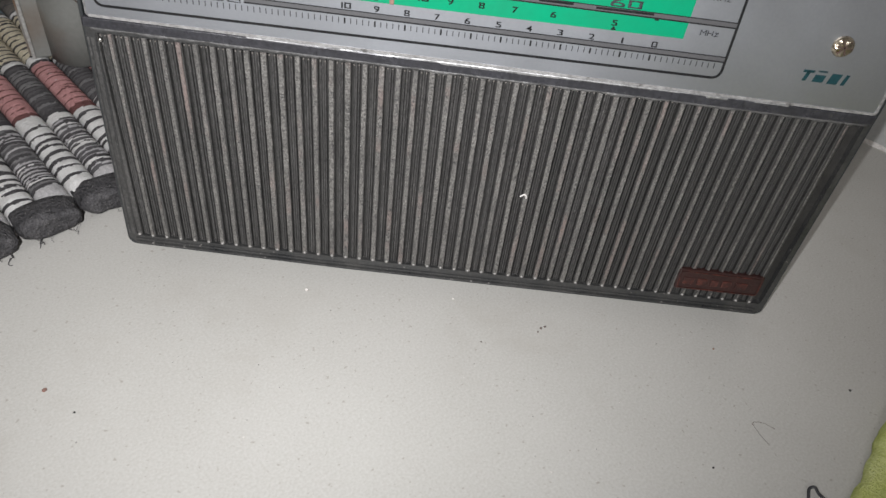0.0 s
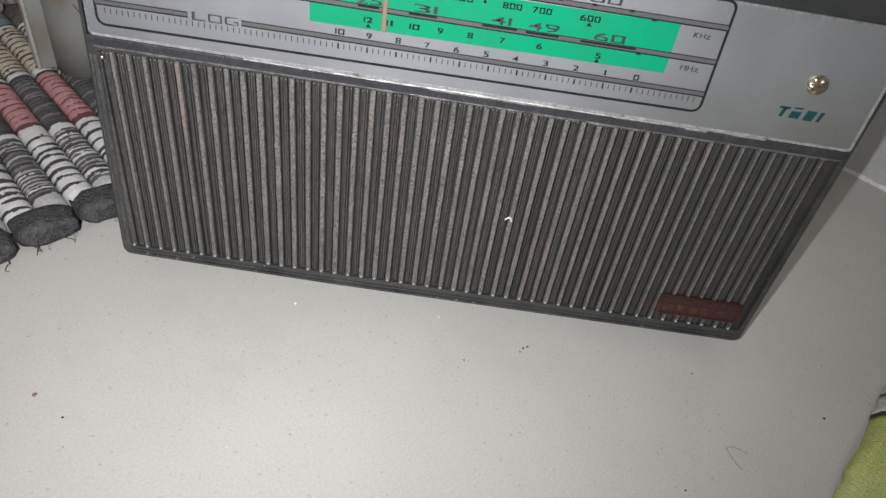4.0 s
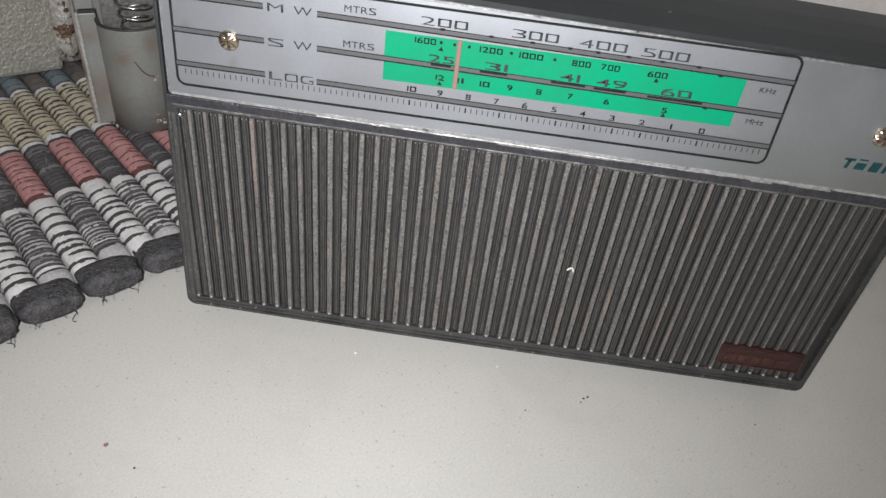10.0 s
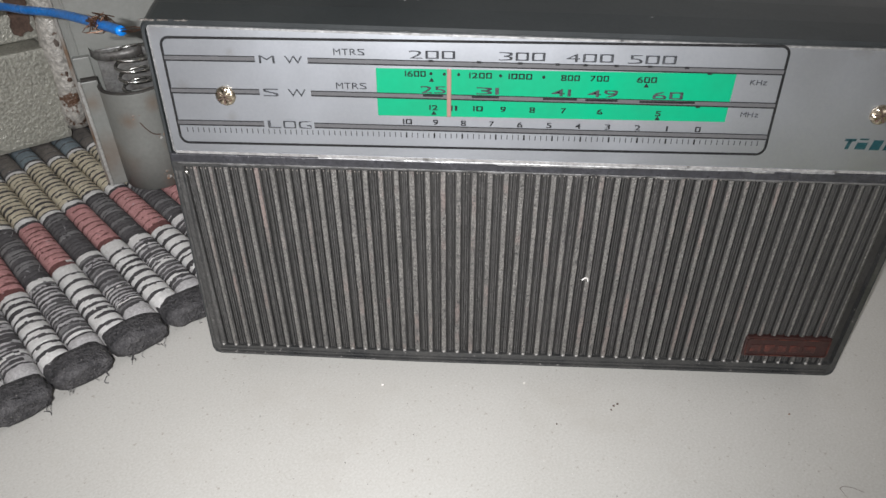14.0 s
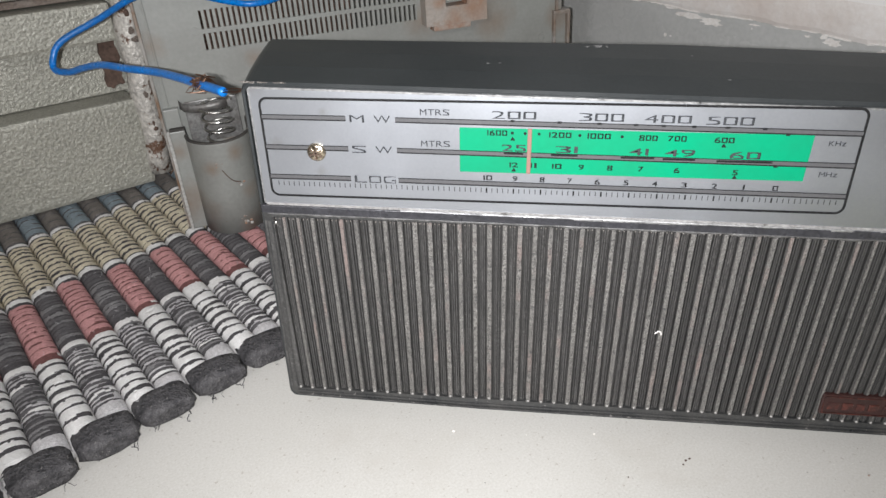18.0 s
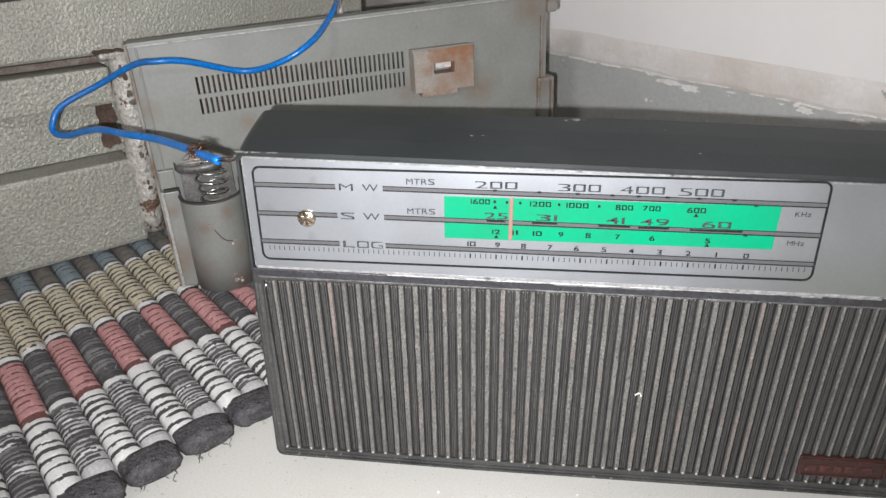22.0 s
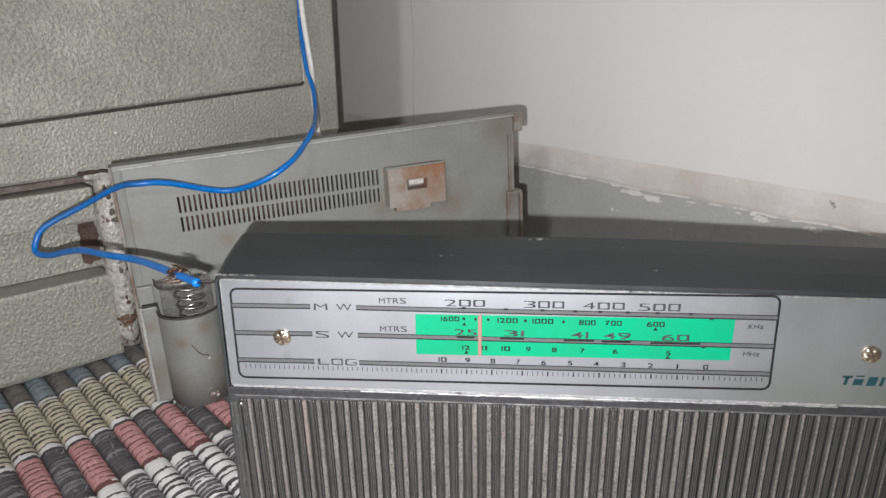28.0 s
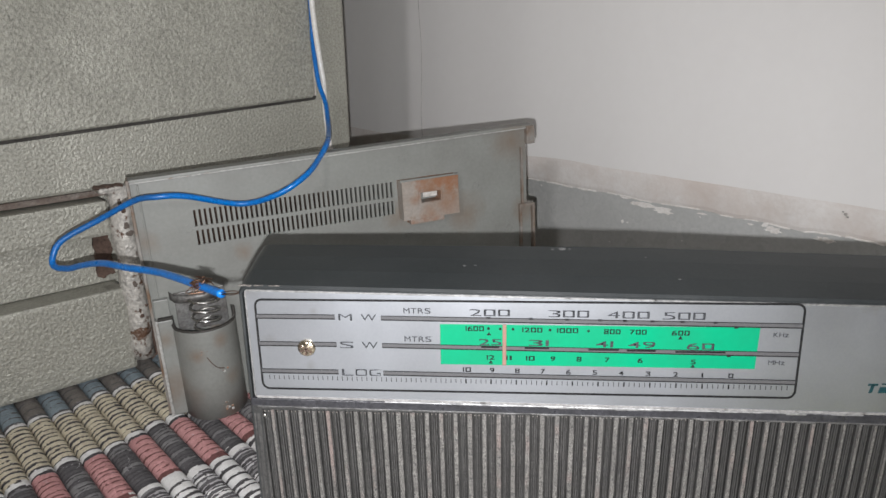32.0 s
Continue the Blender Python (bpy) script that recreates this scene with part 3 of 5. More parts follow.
# ---- the rug ----
RUG = Matrix(((-0.710, 0.704, 0, -0.197), (0.704, 0.710, 0, 0.015), (0, 0, 1, 0), (0, 0, 0, 1)))
rug = thing("ribbed_rug", RUG, "handwoven ribbed cotton rug with white, red and yellow bands", "rug")
YARNS = list(THREADS)
PITCH, SKEW = 0.01545, 0.152


def runs(odd, rnd, total):
    """Thread colours along a rib, from its front end: (length, colour)."""
    out, s = [], 0.0
    bands = ((0.072, "a"), (0.141, "b"), (0.218, "c"), (total, "d"))
    out.append((rnd.uniform(0.009, 0.016), "white" if not odd else "pale"))
    s = out[0][0]
    for end, band in bands:
        end += rnd.uniform(-0.002, 0.002)
        first = True
        while s < end:
            if band == "a":
                new_runs = [(rnd.uniform(0.0018, 0.0038), "black"), (rnd.uniform(0.0030, 0.0075), "white")] if not odd else \
                    [(rnd.uniform(0.0014, 0.0036), rnd.choice(("black", "black", "char"))), (rnd.uniform(0.0009, 0.0022), rnd.choice(("white", "pale", "pale", "grey")))]
            elif band == "b":
                new_runs = [(rnd.uniform(0.0009, 0.0018), "wine"), (rnd.uniform(0.003, 0.0065), "red")] if not odd else \
                    [(rnd.uniform(0.0008, 0.002), "black"), (rnd.uniform(0.002, 0.004), rnd.choice(("char", "char", "grey")))]
                if first:
                    new_runs = [(0.0055, "white"), (0.004, "wine" if not odd else "black")] if odd or rnd.random() < 0.5 else [(0.005, "wine")]
            elif band == "c":
                new_runs = [(rnd.uniform(0.0016, 0.0027), "black"), (rnd.uniform(0.0035, 0.0055), "yellow")]
                if first:
                    new_runs = [(0.0035, "black"), (0.005, "white")]
            else:
                new_runs = [(rnd.uniform(0.006, 0.012), "blue" if not odd else "brown"), (0.0012, "char")]
                if first:
                    new_runs = [(0.002, "black"), (0.004, "white"), (0.003, "char")]
            first = False
            for r in new_runs:
                out.append(r)
                s += r[0]
    return out


def rib_mesh(k, rnd, total):
    """One padded rib: yarn wound round it in runs whose edges wander from column to column."""
    marks, s0, before = [], 0.0, None
    for length, colour in runs(k % 2 == 0, rnd, total):
        # a thin dark thread often shows over a part of the width only
        part_of = (rnd.uniform(0.2, 0.8), rnd.uniform(0.34, 0.9)) if colour in ("black", "wine") and length < 0.0030 and before else None
        marks.append((s0, s0 + length, colour, part_of, before, rnd.uniform(-0.0011, 0.0011)))
        before = colour if colour not in ("black", "wine") else before
        s0 += length
    cols, step = 19, 0.0006
    count = int(s0 / step)
    bm = bmesh.new()
    grid, hue = [], []
    at = [0] * cols
    for j in range(count + 1):
        x = j * step
        row, tint = [], []
        for i in range(cols):
            w = i / (cols - 1)
            ang = math.pi * w
            xx = x + 0.0008 * noise.noise((x * 120, k * 7.7, i * 0.26)) + 0.0003 * noise.noise((x * 600, k, i * 1.2))
            while at[i] < len(marks) - 1 and xx + marks[at[i]][5] * (w - 0.5) * 2 > marks[at[i]][1]:
                at[i] += 1
            lo, hi, colour, part_of, prev, lean = marks[at[i]]
            if part_of and abs(w - part_of[0]) > part_of[1]:
                colour = prev
            tint.append(colour)
            near = min(abs(xx - lo), abs(hi - xx))
            dip = -0.0005 * max(0.0, 1 - near / 0.0009) + 0.00022 * math.sin(x * 2 * math.pi / 0.0017 + 3 * noise.noise((x * 40, k, i * 0.22)))
            r = PITCH / 2 * 1.01
            z = 0.0056 + (0.0088 * (0.70 + 0.30 * min(1.0, x / 0.009)) + dip + 0.0005 * noise.noise((x * 60, k, 2))) * math.sin(ang) ** 0.75
            row.append(bm.verts.new((x - 0.0027 * math.sin(ang), r * math.cos(ang), z)))
        grid.append(row)
        hue.append(tint)
    for j in range(count):
        for i in range(cols - 1):
            f = bm.faces.new((grid[j][i], grid[j][i + 1], grid[j + 1][i + 1], grid[j + 1][i]))
            f.material_index = YARNS.index(hue[j][i])
    # underside and ends
    low = [[bm.verts.new((x, y, 0.0005)) for x in (0.0, count * step)] for y in (PITCH / 2, -PITCH / 2)]
    bm.faces.new([r[0] for r in grid] + [low[0][1], low[0][0]])
    bm.faces.new([r[-1] for r in grid] + [low[1][1], low[1][0]])
    bm.faces.new((low[0][0], low[0][1], low[1][1], low[1][0]))
    bm.faces.new(grid[0] + [low[1][0], low[0][0]])
    bm.faces.new(grid[-1] + [low[1][1], low[0][1]])
    return bm


for k in range(-21, 11):
    rnd = random.Random(500 + k)
    me = finish("rib", rib_mesh(k, rnd, min(0.30, 0.285 - SKEW * PITCH * (k + 0.5))), [THREADS[c] for c in YARNS], True)
    part("rib", me, None, rug, m=pose(0.0045 + 0.001 * rnd.random() + SKEW * PITCH * (k + 0.5), PITCH * (k + 0.5), 0))

for k in range(-10, 6):
    rnd = random.Random(90 + k)
    # a rolled felt end that closes two ribs
    prof = [(0.0100, 0.80), (0.0088, 1.0), (0.004, 1.02), (-0.002, 1.0), (-0.0055, 0.97), (-0.0075, 0.86), (-0.0082, 0.6), (-0.0078, 0.25)]
    rings = []
    for x, sc in prof:
        ring = []
        for i in range(22):
            a = 2 * math.pi * i / 22
            q = 1.0 + 0.13 * noise.noise((math.cos(a) * 2 + k * 5, math.sin(a) * 2, x * 200)) + 0.10 * noise.noise((math.cos(a) * 6 + k * 3, math.sin(a) * 6, x * 500))
            y = 0.0147 * math.copysign(abs(math.cos(a)) ** 0.75, math.cos(a)) * sc * q
            z = 0.0076 + 0.0074 * math.copysign(abs(math.sin(a)) ** 0.85, math.sin(a)) * sc * q
            ring.append((x + 0.0012 * noise.noise((y * 120, z * 120, k)) - 0.002 * (z - 0.0076) / 0.0076, y, max(0.0003, z)))
        rings.append(ring)
    part("rolled_end", loft(rings), FELT, rug, "black felted rolled end with loose fibres", True, pose(SKEW * PITCH * 2 * k, PITCH * 2 * k, 0))
    bm = bmesh.new()
    for j in range(9):
        x, y = -0.0075 + rnd.uniform(-0.001, 0.001), rnd.uniform(-0.011, 0.011)
        z = rnd.uniform(0.001, 0.012)
        pts = [(x, y, z)]
        for q in range(3):
            x, y, z = x - rnd.uniform(0.0002, 0.0016), y + rnd.uniform(-0.0018, 0.0018), max(0.0004, z + rnd.uniform(-0.003, 0.001))
            pts.append((x, y, z))
        tube(pts, rnd.choice((0.00011, 0.00016, 0.00024)), 4, 3, True, bm)
    fluff = part("loose_fibre", bm, FELT, rug, m=pose(SKEW * PITCH * 2 * k, PITCH * 2 * k, 0))
    fluff["kind"] = "stuff"

rnd = random.Random(321)
bm = bmesh.new()
for j in range(700):
    k, s0 = rnd.randint(-12, 8), rnd.uniform(0.012, 0.24)
    w = rnd.uniform(-0.42, 0.42)
    x = 0.0045 + SKEW * PITCH * (k + 0.5) + s0
    y, z = PITCH * (k + 0.5) + PITCH * w, 0.0056 + 0.0088 * math.cos(w * math.pi) ** 0.75 - 0.0004
    p = Vector((x, y, z))
    pts = [p]
    d = Vector((rnd.uniform(-1, 1), rnd.uniform(-1, 1), rnd.uniform(0.2, 0.9))).normalized()
    for q in range(3):
        d = (d + Vector((rnd.uniform(-0.6, 0.6), rnd.uniform(-0.6, 0.6), rnd.uniform(-0.7, 0.2)))).normalized()
        p = p + d * rnd.uniform(0.0006, 0.0016)
        pts.append(p)
    tube(pts, rnd.choice((0.00007, 0.0001)), 3, 2, False, bm)
fuzz = part("fuzz", bm, THREADS["pale"], rug, "pale loose cotton fuzz")
fuzz["kind"] = "stuff"

# ---- the radio ----
radio = thing("transistor_radio", pose(0, 0, 0), "old black transistor radio with silver dial panel and ribbed grille", "radio")
XL, XRB, XRT, ZB = -0.1513, 0.1520, 0.1604, 0.0105


def sag(x, y):
    """How far the warped case has sunk at its top."""
    f = min(1.0, max(0.0, y / 0.05))
    return (1 - f) * 0.018 * (x + 0.148) + f * 0.036 * max(0.0, x - 0.022)


def droop(x):
    """How far the lower edge hangs below its left corner."""
    return 0.0015 * max(0.0, min(1.0, (x + 0.145) / 0.09))


def tilt(pts):
    """Lowers an outline of the panel towards its far end."""
    return [(x, z - (0.018 if z > 0.15 else 0.0095) * (x + 0.148)) for x, z in pts]



def case_ring(y, inset, zt, low=0.0):
    pts = outline(XL + inset, XRB - inset, XRT - inset, ZB + inset + low, zt - inset, 0.0042 - min(inset, 0.002), 6)
    pts[12:12] = [(x, zt - inset) for x in (0.125, 0.09, 0.055, 0.022, -0.02, -0.07, -0.11)]
    pts += [(x, ZB + inset + low) for x in (-0.10, -0.05, 0.05)]
    return [(x, y, z - (sag(x, y) if z > 0.1 else droop(x))) for x, z in pts]


bm = loft([case_ring(0.0004, 0.0016, 0.1752), case_ring(0.0002, 0.0006, 0.1756), case_ring(0.0010, 0.0, 0.1762), case_ring(0.012, 0, 0.1795), case_ring(0.024, 0, 0.1822), case_ring(0.036, 0, 0.1842)], False, False)
# front edge turns back inside
inner0 = case_ring(0.0004, 0.0016, 0.1752)
inner1 = case_ring(0.0030, 0.0018, 0.1750)
loft([inner0, inner1], False, True, bm)
loft([case_ring(0.036, 0, 0.1842), case_ring(0.0365, 0.0012, 0.1844)], False, True, bm)
bmesh.ops.remove_doubles(bm, verts=bm.verts[:], dist=1e-6)
part("case", bm, CASE, radio, "scuffed black plastic case")
case = radio.children[-1]
part("base", box(XL + 0.008, XRB - 0.008, 0.0125, 0.034, 0.0, 0.0125, 0.0008), CASE, radio)
# worn bright scuffs on the case
for x, y, z, w in ((-0.0070, 0.0345, 0.1838, 0.0022), (-0.0115, 0.0335, 0.1837, 0.0012), (-0.0035, 0.0342, 0.1838, 0.001), (-0.052, 0.018, 0.1809, 0.0009), (-0.047, 0.0185, 0.181, 0.0007), (0.042, 0.011, 0.1793, 0.0008), (0.03, 0.027, 0.1829, 0.0006)):
    bm = bmesh.new()
    bmesh.ops.create_icosphere(bm, subdivisions=2, radius=w)
    rnd = random.Random(int(x * 1e5))
    for v in bm.verts:
        v.co = Vector((v.co.x * rnd.uniform(0.5, 1.2), v.co.y * rnd.uniform(0.4, 0.9), v.co.z * 0.12))
    part("scuff", bm, SCUFF, case, "pale scratch in the plastic", m=pose(x, y, z - sag(x, y), 8))

for k in range(9):
    rnd = random.Random(70 + k)
    bm = bmesh.new()
    bmesh.ops.create_icosphere(bm, subdivisions=2, radius=1)
    for v in bm.verts:
        v.co *= rnd.uniform(0.8, 1.15)
    part("worn_corner", bm, SCUFFED, case, "worn pale corner of the case", m=Matrix.Translation((-0.1492 + 0.0022 * k * rnd.uniform(0.7, 1.2), 0.0004 + 0.0006 * rnd.random(), 0.1758)) @ Matrix.Diagonal((rnd.uniform(0.0012, 0.0024) * (1 - k / 14), 0.0008, rnd.uniform(0.0003, 0.0006) * (1 - k / 14), 1)))

# grille
GX0, GX1, GZ0, GZ1 = -0.1462, 0.1525, 0.0165, 0.1150


def gx1(z):
    return XRB - 0.0032 + (XRT - XRB) * (z - ZB) / (0.175 - ZB)


o = [(XL + 0.0012, ZB + 0.0045), (XL + 0.0045, ZB + 0.0012), (-0.055, ZB - 0.0003), (XRB - 0.0045, ZB - 0.0003), (gx1(0.015) + 0.002, ZB + 0.0030), (gx1(0.1205) + 0.0020, 0.1205), (XL + 0.0012, 0.1205)]
i_ = [(GX0, GZ0 + 0.001), (GX0 + 0.001, GZ0), (-0.055, GZ0), (gx1(0.0165) - 0.001, GZ0), (gx1(0.0175), GZ0 + 0.001), (gx1(GZ1), GZ1), (GX0, GZ1)]
bm = bmesh.new()
ov = [[bm.verts.new((x, y, z)) for x, z in o] for y in (0.0030, 0.0004, 0.0)]
iv = [[bm.verts.new((x, y, z)) for x, z in i_] for y in (0.0, 0.0005, 0.0030)]
seq = ov + iv
for a, b in zip(seq, seq[1:]):
    for i in range(7):
        bm.faces.new((a[i], a[(i + 1) % 7], b[(i + 1) % 7], b[i]))
grille = part("grille", bm, FRAME, radio, "ribbed black speaker grille worn grey on the ridges")
part("grille_back", plate([(GX0, GZ0), (gx1(0.017), GZ0), (gx1(GZ1), GZ1), (GX0, GZ1)], 0.0029, 0.0045, 0.0001), RECESS, grille)
NR, PITCH_G = 45, 0.00651


def bar(w, y0, h):
    b = 0.0003
    return loft([[(-w / 2, 0.003, z), (-w / 2, y0 + b, z), (-w / 2 + b, y0, z), (w / 2 - b, y0, z), (w / 2, y0 + b, z), (w / 2, 0.003, z)] for z in (0, h)])


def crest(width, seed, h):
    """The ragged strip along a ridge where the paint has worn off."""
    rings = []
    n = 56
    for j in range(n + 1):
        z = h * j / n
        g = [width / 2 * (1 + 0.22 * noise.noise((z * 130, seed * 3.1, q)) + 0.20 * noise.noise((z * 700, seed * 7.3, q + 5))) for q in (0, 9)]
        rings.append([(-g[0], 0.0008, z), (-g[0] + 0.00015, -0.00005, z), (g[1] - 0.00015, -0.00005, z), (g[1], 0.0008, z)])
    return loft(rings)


def fan(x):
    """How far the ribs spread towards both ends, in degrees."""
    return max(-1.3, min(2.3, 0.35 + 14.5 * x))


rib_m = [finish("rib", bar(0.0025, 0.0002, GZ1 - GZ0), m) for m in (FIN, DARKRIB)]     # dusty, and the darker copy
fin_m = [[finish("fin", bar(w, 0.0008, GZ1 - GZ0 - 0.001), m) for w in (0.00075, 0.0009)] for m in (FIN, DARKRIB)]
tip_m, foot_m = [], []
for r, keep, m in ((0.00042, tip_m, SCUFFED), (0.0008, foot_m, FOOT)):
    bm = bmesh.new()
    bmesh.ops.create_icosphere(bm, subdivisions=1, radius=r)
    keep.append(finish("worn_tip", bm, m, True))
rnd = random.Random(5)
for i in range(-1, NR):
    xm = -0.1403 + PITCH_G * i
    lean = fan(xm)
    x = xm - math.tan(radians(lean)) * (0.080 - GZ0)
    if i < 0:
        x = GX0 + 0.0012
    # the darker copy comes more often to the right
    darker = rnd.random() < (xm - 0.015) / 0.07
    part("rib", rib_m[darker], None, grille, m=pose(x, rnd.uniform(-0.0001, 0.0002), GZ0, 0, lean))
    # Worn strip narrows rightwards, which also puts that end's dimness into its shape.
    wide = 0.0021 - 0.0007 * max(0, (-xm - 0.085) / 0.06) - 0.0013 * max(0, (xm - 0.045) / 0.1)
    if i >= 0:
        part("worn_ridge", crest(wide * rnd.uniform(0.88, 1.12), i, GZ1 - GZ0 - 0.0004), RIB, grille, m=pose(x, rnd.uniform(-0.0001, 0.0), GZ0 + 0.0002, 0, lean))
    part("worn_tip", foot_m[0], None, grille, m=pose(x, 0.0001, GZ0 + 0.0006))
    if i < NR - 1:
        for k in (0.355, 0.50, 0.645):
            away = rnd.choice((0, 0, 0.00025, 0.0004)) if k < 0.4 and xm < 0.02 else rnd.uniform(-0.0001, 0.0001)
            part("fin", fin_m[darker][k == 0.50], None, grille, m=pose(x + PITCH_G * k + away, rnd.uniform(-0.0002, 0.0003), GZ0 + 0.0005, 0, lean))
            if k != 0.50:
                part("worn_tip", tip_m[0], None, grille, m=pose(x + PITCH_G * k + math.tan(radians(lean)) * 0.097, 0.0008, GZ1 - 0.0012))
for x, wide, seed in ((-0.1476, 0.0019, 61), (-0.1494, 0.0011, 62)):
    part("worn_border", crest(wide, seed, GZ1 - GZ0 - 0.003), FIN, grille, "dusty worn edge of the grille", m=pose(x, -0.00015, GZ0 + 0.001))
for z, y in ((0.0128, -0.0002), (0.0147, 0.0000)):
    part("bottom_bead", tube([(x, y - 0.0002, z - droop(x)) for x in (XL + 0.0045, -0.12, -0.08, -0.05, 0.05, XRB - 0.0045)], 0.0005, 6, 4), FRAME, grille)
# badge with a worn mark
badge = part("badge", plate(outline(0.1055, 0.1452, 0.1452, 0.0215, 0.0333, 0.0012), -0.0012, 0.002, 0.0007), BADGE, radio, "worn dark red maker's badge")
part("badge_border", ribbon(outline(0.1066, 0.1441, 0.1441, 0.0226, 0.0322, 0.001), 0.0004, -0.0016, -0.001), BADGEMARK, badge)
for x, w, h in ((0.1085, 0.0050, 0.0038), (0.1150, 0.0046, 0.0038), (0.1211, 0.0038, 0.0036), (0.1266, 0.0044, 0.0038), (0.1328, 0.0056, 0.0036)):
    part("badge_shape", box(x, x + w, -0.0016, -0.001, 0.0250, 0.0250 + h, 0.0002, 1), BADGEMARK, badge)
# pale crumb on the grille
part("white_shred", tube([(0.0262, -0.0006, 0.0625), (0.0275, -0.0010, 0.0640), (0.0286, -0.0008, 0.0634), (0.0290, -0.0005, 0.0618)], 0.00035, 6, 4), PEEL, grille, "tiny white shred caught in the grille")
bm = bmesh.new()
bmesh.ops.create_icosphere(bm, subdivisions=2, radius=0.0011, matrix=Matrix.Translation((-0.1447, -0.0003, 0.1125)))
part("pin", bm, SPRING, grille, "small bright metal pin", True)

# trim between grille and panel
ledge = [(XL + 0.003 + 0.0013 * i, 0.0009 * noise.noise((i * 0.13, 2, 0)) + 0.0006 * noise.noise((i * 0.7, 5, 0)), 0.0005 * noise.noise((i * 0.5, 9, 0))) for i in range(234)]
part("scuffed_ledge", loft([[(x, y, z - 0.0095 * (x + 0.148)) for y, z in ((0.001, 0.1160 + low), (-0.0001, 0.1161 + low), (-0.0003, 0.1166 + low), (-0.0002, 0.1172 + high), (0.001, 0.1173 + high))] for x, low, high in ledge]), LEDGE, grille, "pale scuffed ledge over the grille", True)
rnd = random.Random(17)
x = -0.088
while x < 0.108:
    w, h = rnd.uniform(0.004, 0.016), rnd.uniform(0.0005, 0.0013) * (0.5 if x < -0.04 or x > 0.09 else 1)
    part("worn_edge", plate(tilt(outline(x, x + w, x + w, 0.12135 - h, 0.12135, h * 0.45)), -0.0009 - 0.00012 * rnd.random(), 0.001, 0.0003), EDGE, radio, "bright worn metal edge")
    x += w - rnd.uniform(0.0, 0.003)
part("trim_strip", plate(tilt(outline(XL + 0.0008, 0.1564, 0.1566, 0.1170, 0.1211, 0.0006)), -0.0006, 0.002, 0.0006), TRIM, radio, "worn chrome trim strip")
# silver panel
panel = part("dial_panel", plate(tilt(outline(-0.1483, 0.1556, 0.1572, 0.1216, 0.1742, 0.0012)), -0.0004, 0.002, 0.0004), PANEL, radio, "silver dial panel with worn edges")
rim = tilt(outline(-0.1480, 0.1553, 0.1569, 0.1219, 0.1739, 0.0012))
part("panel_edge", ribbon(rim, 0.0008, -0.00045, 0.001), EDGE, panel)
part("worn_rim", ribbon(rim[18:20] + rim[0:7], 0.0011, -0.00055, 0.001, False), RIMWEAR, panel, "pale worn edge")
YP = -0.0004
part("dial_border", ribbon(outline(-0.1440, 0.0915, 0.0912, 0.1262, 0.1697, 0.0032, 6), 0.0010, YP - 0.0001, YP + 0.0002), INK, panel)
green = part("dial_window", plate(outline(-0.0620, 0.0735, 0.0740, 0.1397, 0.1590, 0.0002), YP - 0.00012, YP + 0.0003, 0.0001), GREEN, panel, "bright green dial strip")
part("needle", box(-0.0347, -0.0330, YP - 0.0006, YP, 0.1397, 0.1592, 0.0002, 1), NEEDLE, panel, "faded red tuning needle")
for z, zr in ((0.1618, 0.1600), (0.1486, 0.1468), (0.1351, 0.1337)):
    for a, b, z0, z1 in ((-0.1438, -0.1085, z, z), (-0.0880, 0.0910, z - 0.0002, zr)):
        bm = bmesh.new()
        for hh, yy in ((0.0009, YP - 0.0002),):
            v = [bm.verts.new(p) for p in ((a, yy, z0 - hh), (b, yy, z1 - hh), (b, yy, z1 + hh), (a, yy, z0 + hh))]
            w = [bm.verts.new((c.co.x, YP + 0.0002, c.co.z)) for c in v]
            bm.faces.new(v)
            for i in range(4):
                bm.faces.new((v[i], v[(i + 1) % 4], w[(i + 1) % 4], w[i]))
        part("scale_bar", bm, BAR, panel)
        bm = bmesh.new()
        v = [bm.verts.new(p) for p in ((a, YP - 0.00028, z0 - 0.0012), (b, YP - 0.00028, z1 - 0.0012), (b, YP - 0.00028, z1 - 0.0007), (a, YP - 0.00028, z0 - 0.0007))]
        w = [bm.verts.new((c.co.x, YP + 0.0001, c.co.z)) for c in v]
        bm.faces.new(v)
        for i in range(4):
            bm.faces.new((v[i], v[(i + 1) % 4], w[(i + 1) % 4], w[i]))
        part("scale_line", bm, INK, panel)
        part("scale_line", ribbon([(a, z0 + 0.00095), (b, z1 + 0.00095)], 0.00028, YP - 0.00026, YP + 0.0001, False), INK, panel)
YT = YP - 0.00028
